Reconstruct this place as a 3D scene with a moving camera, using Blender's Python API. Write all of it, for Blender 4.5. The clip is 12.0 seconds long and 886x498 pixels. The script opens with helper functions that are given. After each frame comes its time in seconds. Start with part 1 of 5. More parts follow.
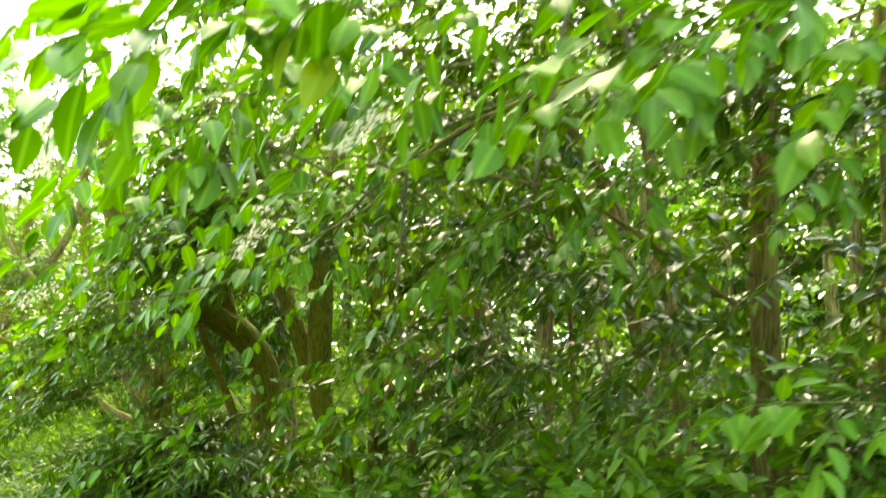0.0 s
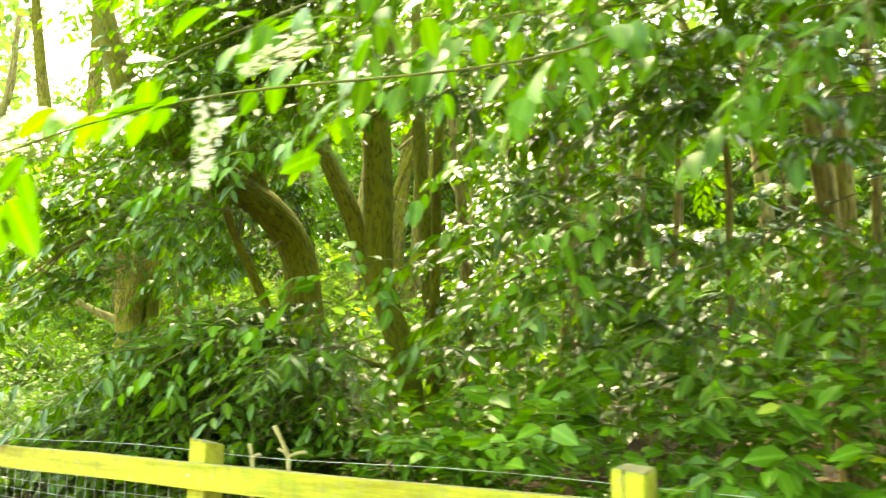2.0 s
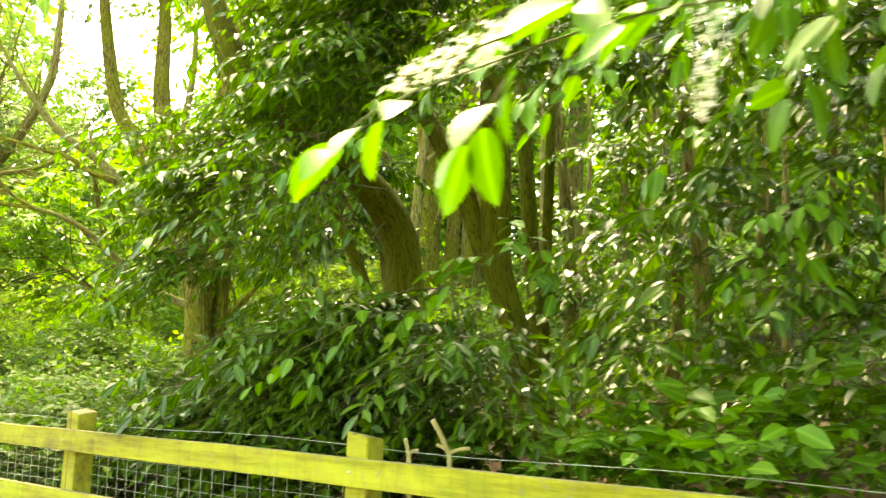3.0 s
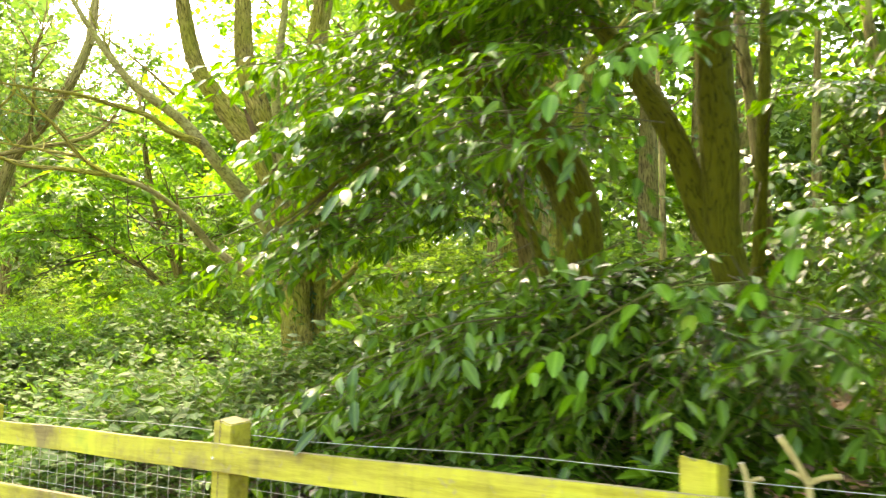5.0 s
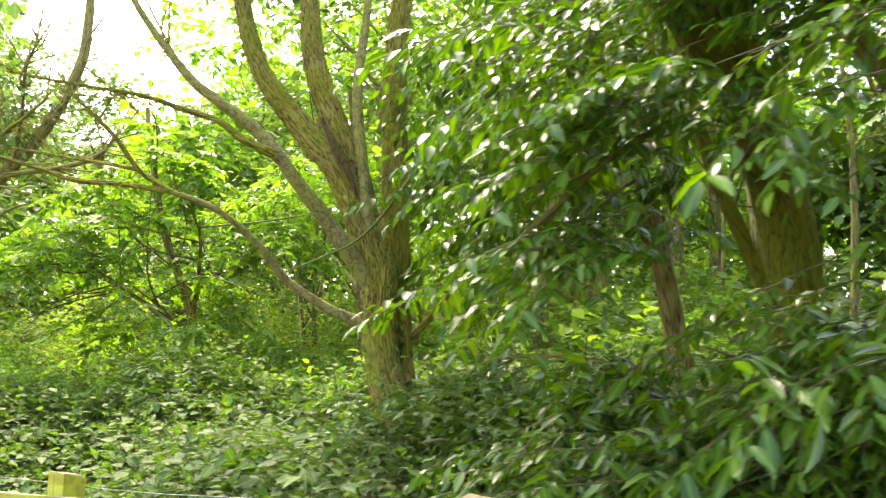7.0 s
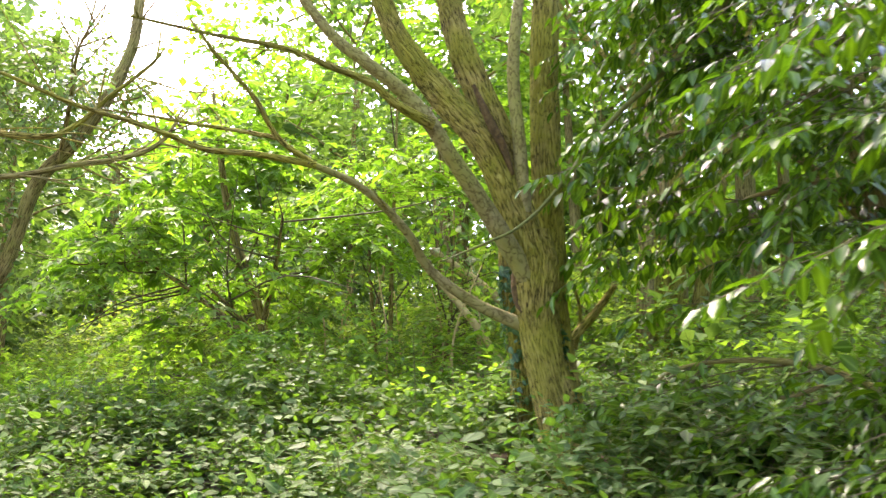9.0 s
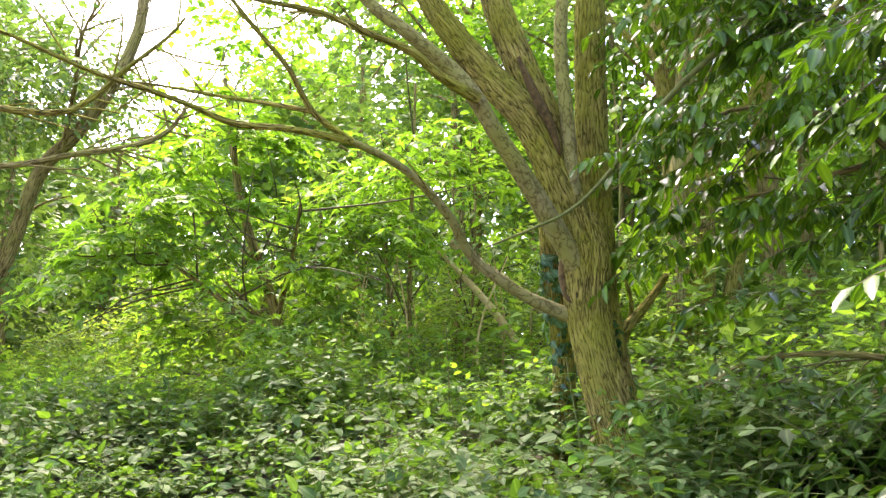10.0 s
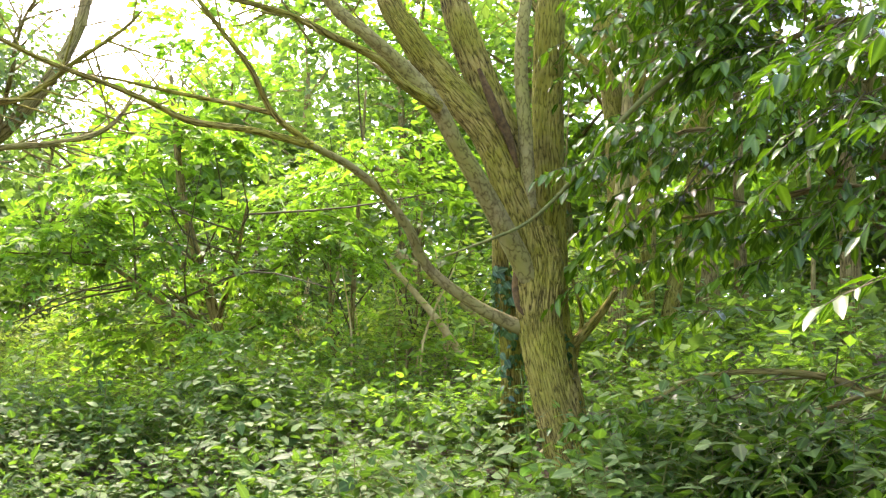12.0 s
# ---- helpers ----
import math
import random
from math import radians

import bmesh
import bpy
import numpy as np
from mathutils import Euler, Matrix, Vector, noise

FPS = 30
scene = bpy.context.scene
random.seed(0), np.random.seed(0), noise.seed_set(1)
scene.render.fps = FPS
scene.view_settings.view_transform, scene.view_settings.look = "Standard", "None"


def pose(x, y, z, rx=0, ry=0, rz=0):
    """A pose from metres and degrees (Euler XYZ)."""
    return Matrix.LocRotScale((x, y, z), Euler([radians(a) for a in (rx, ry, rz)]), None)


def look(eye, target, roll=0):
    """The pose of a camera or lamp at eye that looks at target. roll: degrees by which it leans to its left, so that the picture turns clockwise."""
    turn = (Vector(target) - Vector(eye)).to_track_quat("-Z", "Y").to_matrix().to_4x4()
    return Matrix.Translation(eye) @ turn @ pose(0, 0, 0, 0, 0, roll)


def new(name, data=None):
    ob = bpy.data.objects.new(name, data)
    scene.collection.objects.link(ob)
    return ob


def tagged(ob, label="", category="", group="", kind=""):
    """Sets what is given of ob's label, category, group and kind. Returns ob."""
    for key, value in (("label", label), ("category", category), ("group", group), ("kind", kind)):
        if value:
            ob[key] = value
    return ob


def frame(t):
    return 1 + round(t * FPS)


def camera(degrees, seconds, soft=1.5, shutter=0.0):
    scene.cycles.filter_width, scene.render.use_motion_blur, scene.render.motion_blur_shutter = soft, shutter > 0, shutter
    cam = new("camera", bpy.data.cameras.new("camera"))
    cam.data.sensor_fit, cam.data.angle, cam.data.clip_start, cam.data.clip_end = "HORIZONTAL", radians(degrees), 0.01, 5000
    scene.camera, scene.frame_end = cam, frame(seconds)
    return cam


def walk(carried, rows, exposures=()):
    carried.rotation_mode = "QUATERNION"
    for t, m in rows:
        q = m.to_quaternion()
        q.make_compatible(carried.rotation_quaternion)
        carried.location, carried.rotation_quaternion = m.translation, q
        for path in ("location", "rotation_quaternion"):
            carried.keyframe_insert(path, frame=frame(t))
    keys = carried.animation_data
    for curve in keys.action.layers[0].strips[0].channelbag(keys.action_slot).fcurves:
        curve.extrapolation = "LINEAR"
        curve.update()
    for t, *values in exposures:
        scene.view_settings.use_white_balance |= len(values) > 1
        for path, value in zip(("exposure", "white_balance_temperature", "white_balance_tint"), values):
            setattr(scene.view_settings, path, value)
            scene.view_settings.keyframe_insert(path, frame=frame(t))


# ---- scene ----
cam = camera(55.80, 12.0, soft=1.3, shutter=0.5)
PATH = [
    (0, -0.206, -0.047, 1.369, 15.27, -1.41, 39.83),
    (0.5, -0.600, 0.019, 1.335, 13.06, -1.15, 38.56),
    (1, -0.937, 0.087, 1.331, 11.49, -2.00, 37.99),
    (1.5, -1.251, 0.116, 1.314, 9.39, -1.33, 34.48),
    (2, -1.643, 0.089, 1.321, 9.15, -0.54, 34.13),
    (2.5, -2.045, -0.000, 1.312, 8.84, -1.59, 34.57),
    (3, -2.350, -0.036, 1.307, 8.63, -1.49, 34.41),
    (3.2, -2.475, -0.029, 1.334, 8.20, -1.63, 34.51),
    (4.8, -3.501, 0.169, 1.324, 7.48, -0.91, 34.85),
    (5, -3.670, 0.201, 1.335, 7.46, -0.87, 34.71),
    (5.5, -4.015, 0.210, 1.345, 7.89, -1.31, 34.31),
    (6, -4.355, 0.191, 1.381, 9.30, -1.85, 32.75),
    (6.5, -4.678, 0.271, 1.384, 9.98, -0.43, 31.68),
    (7, -5.021, 0.293, 1.362, 10.29, 0.00, 30.87),
    (7.2, -5.167, 0.309, 1.351, 10.54, -0.02, 30.64),
    (8.8, -6.138, 0.427, 1.344, 11.28, -0.01, 30.27),
    (9, -6.248, 0.445, 1.348, 11.32, -0.04, 30.29),
    (9.5, -6.472, 0.522, 1.343, 11.31, -0.00, 30.18),
    (10, -6.621, 0.623, 1.349, 11.24, 0.08, 30.08),
    (10.5, -6.684, 0.633, 1.346, 10.76, 0.56, 29.15),
    (11, -6.707, 0.615, 1.345, 11.23, 0.06, 26.89),
    (11.5, -6.722, 0.604, 1.343, 11.77, -0.72, 25.62),
    (12, -6.719, 0.596, 1.345, 12.00, -0.90, 25.36),
]
walk(cam, [(t, pose(x, y, z, 90 + p, r, w)) for t, x, y, z, p, r, w in PATH],
     exposures=((0.0, 3.65, 9400, -6), (1.0, 4.05, 9900, -6), (2.0, 4.34, 10100, -4), (3.0, 3.82, 11700, -3), (5.0, 3.92, 8800, 12), (7.0, 3.55, 7500, 20), (9.0, 3.45, 6900, 30), (12.0, 3.6, 6700, 31)))

# ---- world and sun ----
SUN_AZ, SUN_EL = radians(54), radians(58)      # azimuth measured from +y towards -x
sky_world = bpy.data.worlds.new("sky")
scene.world = sky_world
sky_world.use_nodes = True
wn = sky_world.node_tree.nodes
sky = wn.new("ShaderNodeTexSky")
sky.sky_type, sky.sun_disc = "NISHITA", False
sky.sun_elevation, sky.sun_rotation = SUN_EL, -SUN_AZ
sky.air_density, sky.dust_density, sky.ozone_density = 1.0, 2.5, 1.0
wn["Background"].inputs["Strength"].default_value = 0.15
sky_world.node_tree.links.new(sky.outputs[0], wn["Background"].inputs["Color"])
sun_data = bpy.data.lights.new("sun", "SUN")
sun_data.energy, sun_data.angle, sun_data.color = 1.1, radians(8.0), (1.0, 0.92, 0.76)
sun = new("sun", sun_data)
sun_dir = Vector((-math.sin(SUN_AZ) * math.cos(SUN_EL), math.cos(SUN_AZ) * math.cos(SUN_EL), math.sin(SUN_EL)))
sun.matrix_world = look(sun_dir * 60, (0, 0, 0))

rng = np.random.default_rng(7)


# ---- materials ----
def material(name):
    m = bpy.data.materials.new(name)
    m.use_nodes = True
    nt = m.node_tree
    nt.nodes.clear()
    return m, nt, nt.nodes.new("ShaderNodeOutputMaterial")


def ramp(nt, source, stops):
    r = nt.nodes.new("ShaderNodeValToRGB")
    while len(r.color_ramp.elements) < len(stops):
        r.color_ramp.elements.new(0.5)
    for e, (p, c) in zip(r.color_ramp.elements, stops):
        e.position, e.color = p, (*c, 1)
    nt.links.new(source, r.inputs[0])
    return r.outputs[0]


def noise_tex(nt, scale, detail=4.0, stretch=(1, 1, 1), rough=0.6):
    co = nt.nodes.new("ShaderNodeTexCoord")
    mp = nt.nodes.new("ShaderNodeMapping")
    mp.inputs["Scale"].default_value = stretch
    n = nt.nodes.new("ShaderNodeTexNoise")
    n.inputs["Scale"].default_value, n.inputs["Detail"].default_value = scale, detail
    n.inputs["Roughness"].default_value = rough
    nt.links.new(co.outputs["Object"], mp.inputs[0])
    nt.links.new(mp.outputs[0], n.inputs["Vector"])
    return n.outputs["Fac"]


def mixed(nt, a, b, fac, mode="MIX"):
    """A colour mix; a and b are sockets or colours, fac a socket or number."""
    x = nt.nodes.new("ShaderNodeMix")
    x.data_type, x.blend_type = "RGBA", mode
    for socket, v in ((x.inputs[0], fac), (x.inputs[6], a), (x.inputs[7], b)):
        if isinstance(v, tuple):
            socket.default_value = (*v, 1)
        elif isinstance(v, (int, float)):
            socket.default_value = v
        else:
            nt.links.new(v, socket)
    return x.outputs[2]


def leaf_material(name, dark, mid, light, yellow=None, rough=0.4, through_light=0.4, vein=0.35, coat=0.0, shine=(1.45, 1.65, 0.5)):
    """Leaves: hue varied leaf by leaf, a pale midrib, blotches, and light shining through."""
    m, nt, out = material(name)
    geo = nt.nodes.new("ShaderNodeNewGeometry")
    stops = [(0.0, dark), (0.45, mid), (0.93, light)]
    if yellow:
        stops += [(0.972, light), (0.985, yellow)]
    base = ramp(nt, geo.outputs["Random Per Island"], stops)
    blotch = noise_tex(nt, 1.1, 3)
    base = mixed(nt, base, mixed(nt, base, (0.55, 0.6, 0.5), 1.0, "MULTIPLY"), ramp(nt, blotch, [(0.45, (0, 0, 0)), (0.7, (1, 1, 1))]))
    fine = noise_tex(nt, 70, 2)
    base = mixed(nt, base, mixed(nt, base, (0.75, 0.78, 0.6), 1.0, "MULTIPLY"), fine)
    uv = nt.nodes.new("ShaderNodeUVMap")
    sep = nt.nodes.new("ShaderNodeSeparateXYZ")
    nt.links.new(uv.outputs[0], sep.inputs[0])
    rib = ramp(nt, sep.outputs["Y"], [(0.43, (0, 0, 0)), (0.49, (1, 1, 1)), (0.51, (1, 1, 1)), (0.57, (0, 0, 0))])
    wave = nt.nodes.new("ShaderNodeTexWave")
    wave.inputs["Scale"].default_value, wave.inputs["Distortion"].default_value = 2.6, 0.6
    wave.bands_direction = "X"
    nt.links.new(uv.outputs[0], wave.inputs["Vector"])
    pale = tuple(min(1, c * 1.5 + 0.03) for c in light)
    k = nt.nodes.new("ShaderNodeMath")
    k.operation = "MULTIPLY"
    k.inputs[1].default_value = vein
    nt.links.new(rib, k.inputs[0])
    base = mixed(nt, base, pale, k.outputs[0])
    bump = nt.nodes.new("ShaderNodeBump")
    bump.inputs["Strength"].default_value, bump.inputs["Distance"].default_value = 0.06, 0.002
    nt.links.new(wave.outputs["Fac"], bump.inputs["Height"])
    p = nt.nodes.new("ShaderNodeBsdfPrincipled")
    p.inputs["Roughness"].default_value = rough
    p.inputs["Specular IOR Level"].default_value = 0.4 if coat else 0.22
    p.inputs["Coat Weight"].default_value = coat
    p.inputs["Coat Roughness"].default_value = 0.25
    nt.links.new(base, p.inputs["Base Color"])
    nt.links.new(bump.outputs[0], p.inputs["Normal"])
    tr = nt.nodes.new("ShaderNodeBsdfTranslucent")
    nt.links.new(mixed(nt, base, shine, 1.0, "MULTIPLY"), tr.inputs["Color"])
    mx = nt.nodes.new("ShaderNodeMixShader")
    mx.inputs[0].default_value = through_light
    nt.links.new(p.outputs[0], mx.inputs[1])
    nt.links.new(tr.outputs[0], mx.inputs[2])
    nt.links.new(mx.outputs[0], out.inputs[0])
    return m


def bark_material(name, deep, mid, pale, moss, moss_from=0.5, scale=40.0, relief=0.02, stretch=0.16):
    """Interlaced ridges and furrows that run along the limb, with lichen and moss in patches."""
    m, nt, out = material(name)
    a, b = nt.nodes.new("ShaderNodeUVMap"), nt.nodes.new("ShaderNodeUVMap")
    a.uv_map, b.uv_map = "ring", "length"
    sa, sb = nt.nodes.new("ShaderNodeSeparateXYZ"), nt.nodes.new("ShaderNodeSeparateXYZ")
    nt.links.new(a.outputs[0], sa.inputs[0])
    nt.links.new(b.outputs[0], sb.inputs[0])
    k = nt.nodes.new("ShaderNodeMath")
    k.operation = "MULTIPLY"
    k.inputs[1].default_value = stretch
    nt.links.new(sb.outputs[0], k.inputs[0])
    co = nt.nodes.new("ShaderNodeCombineXYZ")
    nt.links.new(sa.outputs[0], co.inputs[0])
    nt.links.new(sa.outputs[1], co.inputs[1])
    nt.links.new(k.outputs[0], co.inputs[2])
    bend = nt.nodes.new("ShaderNodeTexNoise")
    bend.inputs["Scale"].default_value, bend.inputs["Detail"].default_value = 14.0, 2.0
    nt.links.new(co.outputs[0], bend.inputs["Vector"])
    push = nt.nodes.new("ShaderNodeVectorMath")
    push.operation = "MULTIPLY_ADD"
    push.inputs[1].default_value = (0.02, 0.02, 0.012)
    nt.links.new(bend.outputs["Color"], push.inputs[0])
    nt.links.new(co.outputs[0], push.inputs[2])
    creases = []
    for size, detail in ((scale, 1.5), (scale * 1.9, 3.0)):
        n = nt.nodes.new("ShaderNodeTexNoise")
        n.inputs["Scale"].default_value, n.inputs["Detail"].default_value = size, detail
        nt.links.new(push.outputs[0], n.inputs["Vector"])
        off, fold = nt.nodes.new("ShaderNodeMath"), nt.nodes.new("ShaderNodeMath")
        off.operation, fold.operation = "SUBTRACT", "ABSOLUTE"
        off.inputs[1].default_value = 0.5
        nt.links.new(n.outputs["Fac"], off.inputs[0])
        nt.links.new(off.outputs[0], fold.inputs[0])
        creases.append(fold.outputs[0])
    both = nt.nodes.new("ShaderNodeMath")
    both.operation = "MULTIPLY_ADD"
    both.inputs[1].default_value = 0.45
    nt.links.new(creases[1], both.inputs[0])
    nt.links.new(creases[0], both.inputs[2])
    ridges = both.outputs[0]
    grain = noise_tex(nt, scale * 4, 4)
    patch_fac = noise_tex(nt, 3.0, 5)
    tone = noise_tex(nt, 9.0, 4)
    # furrow shade is painted besides the bump: deep in creases, pale on ridges
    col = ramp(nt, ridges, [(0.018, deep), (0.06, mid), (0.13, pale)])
    col = mixed(nt, col, mixed(nt, col, (0.62, 0.6, 0.55), 1.0, "MULTIPLY"), grain)
    col = mixed(nt, col, mixed(nt, col, (0.68, 0.66, 0.6), 1.0, "MULTIPLY"), ramp(nt, tone, [(0.45, (0, 0, 0)), (0.65, (1, 1, 1))]))
    # moss patches, their colour darkened in the creases to stand for shade
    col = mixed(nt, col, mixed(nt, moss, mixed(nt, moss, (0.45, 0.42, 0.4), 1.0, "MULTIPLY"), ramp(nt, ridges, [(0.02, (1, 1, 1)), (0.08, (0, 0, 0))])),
                ramp(nt, patch_fac, [(moss_from, (0, 0, 0)), (moss_from + 0.2, (0.75, 0.75, 0.75))]))
    add = nt.nodes.new("ShaderNodeMath")
    add.operation = "MULTIPLY_ADD"
    add.inputs[1].default_value = 0.05
    nt.links.new(grain, add.inputs[0])
    nt.links.new(ridges, add.inputs[2])
    bump = nt.nodes.new("ShaderNodeBump")
    bump.inputs["Strength"].default_value, bump.inputs["Distance"].default_value = 1.0, relief
    nt.links.new(add.outputs[0], bump.inputs["Height"])
    p = nt.nodes.new("ShaderNodeBsdfPrincipled")
    p.inputs["Roughness"].default_value = 0.9
    p.inputs["Specular IOR Level"].default_value = 0.15
    nt.links.new(col, p.inputs["Base Color"])
    nt.links.new(bump.outputs[0], p.inputs["Normal"])
    nt.links.new(p.outputs[0], out.inputs[0])
    return m


def plain_material(name, a, b, scale=8.0, rough=0.7, stretch=(1, 1, 1), relief=0.004, metal=0.0):
    m, nt, out = material(name)
    n1, n2 = noise_tex(nt, scale, 5, stretch), noise_tex(nt, scale * 9, 3, stretch)
    col = mixed(nt, a, b, ramp(nt, n1, [(0.35, (0, 0, 0)), (0.65, (1, 1, 1))]))
    col = mixed(nt, col, mixed(nt, col, (0.7, 0.7, 0.68), 1.0, "MULTIPLY"), n2)
    bump = nt.nodes.new("ShaderNodeBump")
    bump.inputs["Strength"].default_value, bump.inputs["Distance"].default_value = 0.7, relief
    nt.links.new(n2, bump.inputs["Height"])
    p = nt.nodes.new("ShaderNodeBsdfPrincipled")
    p.inputs["Roughness"].default_value, p.inputs["Metallic"].default_value = rough, metal
    p.inputs["Specular IOR Level"].default_value = 0.2
    nt.links.new(col, p.inputs["Base Color"])
    nt.links.new(bump.outputs[0], p.inputs["Normal"])
    nt.links.new(p.outputs[0], out.inputs[0])
    return m


LAUREL = leaf_material("laurel_leaf", (0.026, 0.068, 0.007), (0.048, 0.115, 0.009), (0.088, 0.178, 0.011), None, 0.25, 0.33, 0.3, 0.0, (1.75, 1.9, 0.3))
YOUNG = leaf_material("young_laurel_leaf", (0.05, 0.14, 0.009), (0.082, 0.205, 0.011), (0.125, 0.275, 0.016), (0.3, 0.36, 0.04), 0.38, 0.36, 0.35, 0.0, (1.3, 1.45, 0.45))
MAPLE = leaf_material("maple_leaf", (0.075, 0.165, 0.022), (0.115, 0.225, 0.032), (0.175, 0.3, 0.048), None, 0.5, 0.54, 0.2, 0.0, (1.7, 1.85, 0.5))
BRAMBLE = leaf_material("bramble_leaf", (0.04, 0.086, 0.018), (0.064, 0.128, 0.024), (0.105, 0.185, 0.036), None, 0.6, 0.4, 0.25, 0.0, (1.55, 1.75, 0.45))
CANOPY = leaf_material("canopy_leaf", (0.06, 0.115, 0.028), (0.095, 0.17, 0.038), (0.15, 0.24, 0.05), None, 0.55, 0.42, 0.1, 0.0, (1.4, 1.5, 0.75))
# lighter than BRAMBLE: the colour stands in for sun on the clearing's growth
SUNLIT_NETTLE = leaf_material("sunlit_nettle_leaf", (0.085, 0.175, 0.028), (0.13, 0.24, 0.038), (0.2, 0.32, 0.055), None, 0.72, 0.55, 0.2, 0.0, (1.6, 1.75, 0.5))
# pale leaf colour that stands for sun on the weeds at the back
SUNLIT_WEED = leaf_material("sunlit_weed_leaf", (0.12, 0.2, 0.04), (0.19, 0.28, 0.05), (0.28, 0.36, 0.08), (0.4, 0.4, 0.15), 0.65, 0.5, 0.15)
IVY = leaf_material("ivy_leaf", (0.02, 0.06, 0.02), (0.035, 0.09, 0.028), (0.06, 0.13, 0.04), None, 0.35, 0.25, 0.4)
WITHER = leaf_material("cleavers_leaf", (0.12, 0.17, 0.05), (0.19, 0.25, 0.08), (0.27, 0.32, 0.12), (0.35, 0.3, 0.15), 0.7, 0.35, 0.1)
LITTER = leaf_material("fallen_leaf", (0.06, 0.032, 0.016), (0.11, 0.055, 0.026), (0.19, 0.1, 0.045), (0.3, 0.22, 0.12), 0.7, 0.15, 0.2)
GRASS = leaf_material("grass_blade", (0.08, 0.14, 0.03), (0.13, 0.2, 0.04), (0.22, 0.27, 0.08), (0.4, 0.36, 0.18), 0.6, 0.4, 0.1)
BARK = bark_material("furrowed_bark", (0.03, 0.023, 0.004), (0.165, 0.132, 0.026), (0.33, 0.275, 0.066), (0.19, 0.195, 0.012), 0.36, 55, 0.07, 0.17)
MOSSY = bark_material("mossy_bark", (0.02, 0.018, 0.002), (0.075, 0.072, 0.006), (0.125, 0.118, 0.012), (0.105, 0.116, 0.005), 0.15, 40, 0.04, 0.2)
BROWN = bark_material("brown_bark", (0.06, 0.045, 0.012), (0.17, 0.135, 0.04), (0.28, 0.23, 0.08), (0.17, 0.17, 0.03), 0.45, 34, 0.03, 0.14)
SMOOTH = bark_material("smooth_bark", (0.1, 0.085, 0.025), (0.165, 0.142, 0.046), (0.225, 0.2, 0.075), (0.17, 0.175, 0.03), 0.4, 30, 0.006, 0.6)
WOUND = plain_material("wound_wood", (0.06, 0.04, 0.01), (0.14, 0.09, 0.025), 35, 0.9, relief=0.02)
TWIG = plain_material("twig_bark", (0.05, 0.046, 0.014), (0.11, 0.095, 0.032), 30, 0.75)
GREENTWIG = plain_material("green_twig", (0.08, 0.1, 0.018), (0.14, 0.15, 0.03), 30, 0.7)
CUTWOOD = plain_material("cut_wood", (0.5, 0.38, 0.22), (0.62, 0.48, 0.32), 40, 0.7)
DEADWOOD = plain_material("dead_wood", (0.3, 0.24, 0.08), (0.42, 0.35, 0.13), 25, 0.8)
SOIL = plain_material("soil", (0.07, 0.05, 0.032), (0.13, 0.095, 0.06), 5, 0.95, relief=0.03)
WIRE = plain_material("galvanised_wire", (0.36, 0.36, 0.26), (0.5, 0.49, 0.38), 20, 0.75)
PETAL = leaf_material("cream_petal", (0.76, 0.74, 0.58), (0.82, 0.8, 0.68), (0.88, 0.87, 0.78), None, 0.6, 0.35, 0.0, 0.0, (1.05, 1.05, 1.0))


def fence_material():
    """Softwood with a yellow-green film of algae, darker along the weathered upper edges."""
    m, nt, out = material("algae_wood")
    grain = noise_tex(nt, 16, 6, (0.1, 1, 1), 0.7)
    film = noise_tex(nt, 3.5, 5, (0.8, 1, 1))
    spots = noise_tex(nt, 28, 3)
    col = ramp(nt, film, [(0.32, (0.16, 0.13, 0.04)), (0.43, (0.27, 0.25, 0.03)), (0.56, (0.33, 0.33, 0.028)), (0.7, (0.22, 0.26, 0.03))])
    col = mixed(nt, col, mixed(nt, col, (0.55, 0.5, 0.42), 1.0, "MULTIPLY"), ramp(nt, grain, [(0.45, (0, 0, 0)), (0.68, (1, 1, 1))]))
    streak = noise_tex(nt, 11, 4, (3.0, 3.0, 0.35))
    col = mixed(nt, col, mixed(nt, col, (0.5, 0.52, 0.5), 1.0, "MULTIPLY"), ramp(nt, streak, [(0.55, (0, 0, 0)), (0.75, (0.45, 0.45, 0.45))]))
    col = mixed(nt, col, (0.2, 0.16, 0.09), ramp(nt, spots, [(0.6, (0, 0, 0)), (0.74, (0.75, 0.75, 0.75))]))
    geo = nt.nodes.new("ShaderNodeNewGeometry")
    sep = nt.nodes.new("ShaderNodeSeparateXYZ")
    nt.links.new(geo.outputs["Normal"], sep.inputs[0])
    col = mixed(nt, col, (0.19, 0.165, 0.09), ramp(nt, sep.outputs["Z"], [(0.3, (0, 0, 0)), (0.7, (0.85, 0.85, 0.85))]))
    bump = nt.nodes.new("ShaderNodeBump")
    bump.inputs["Strength"].default_value, bump.inputs["Distance"].default_value = 0.6, 0.006
    nt.links.new(grain, bump.inputs["Height"])
    p = nt.nodes.new("ShaderNodeBsdfPrincipled")
    p.inputs["Roughness"].default_value = 0.9
    p.inputs["Specular IOR Level"].default_value = 0.2
    nt.links.new(col, p.inputs["Base Color"])
    nt.links.new(bump.outputs[0], p.inputs["Normal"])
    nt.links.new(p.outputs[0], out.inputs[0])
    return m


ALGAE_WOOD = fence_material()


# ---- builders ----
def thing(name, label, category, at=(0, 0, 0), group="", kind=""):
    e = new(name)
    e.empty_display_size = 0.1
    e.location = at
    return tagged(e, label, category, group, kind)


def attach(ob, parent):
    """Make ob a child of parent; its mesh is written in the world's metres."""
    ob.parent = parent
    ob.matrix_parent_inverse = Matrix.Translation(-parent.location)
    return ob


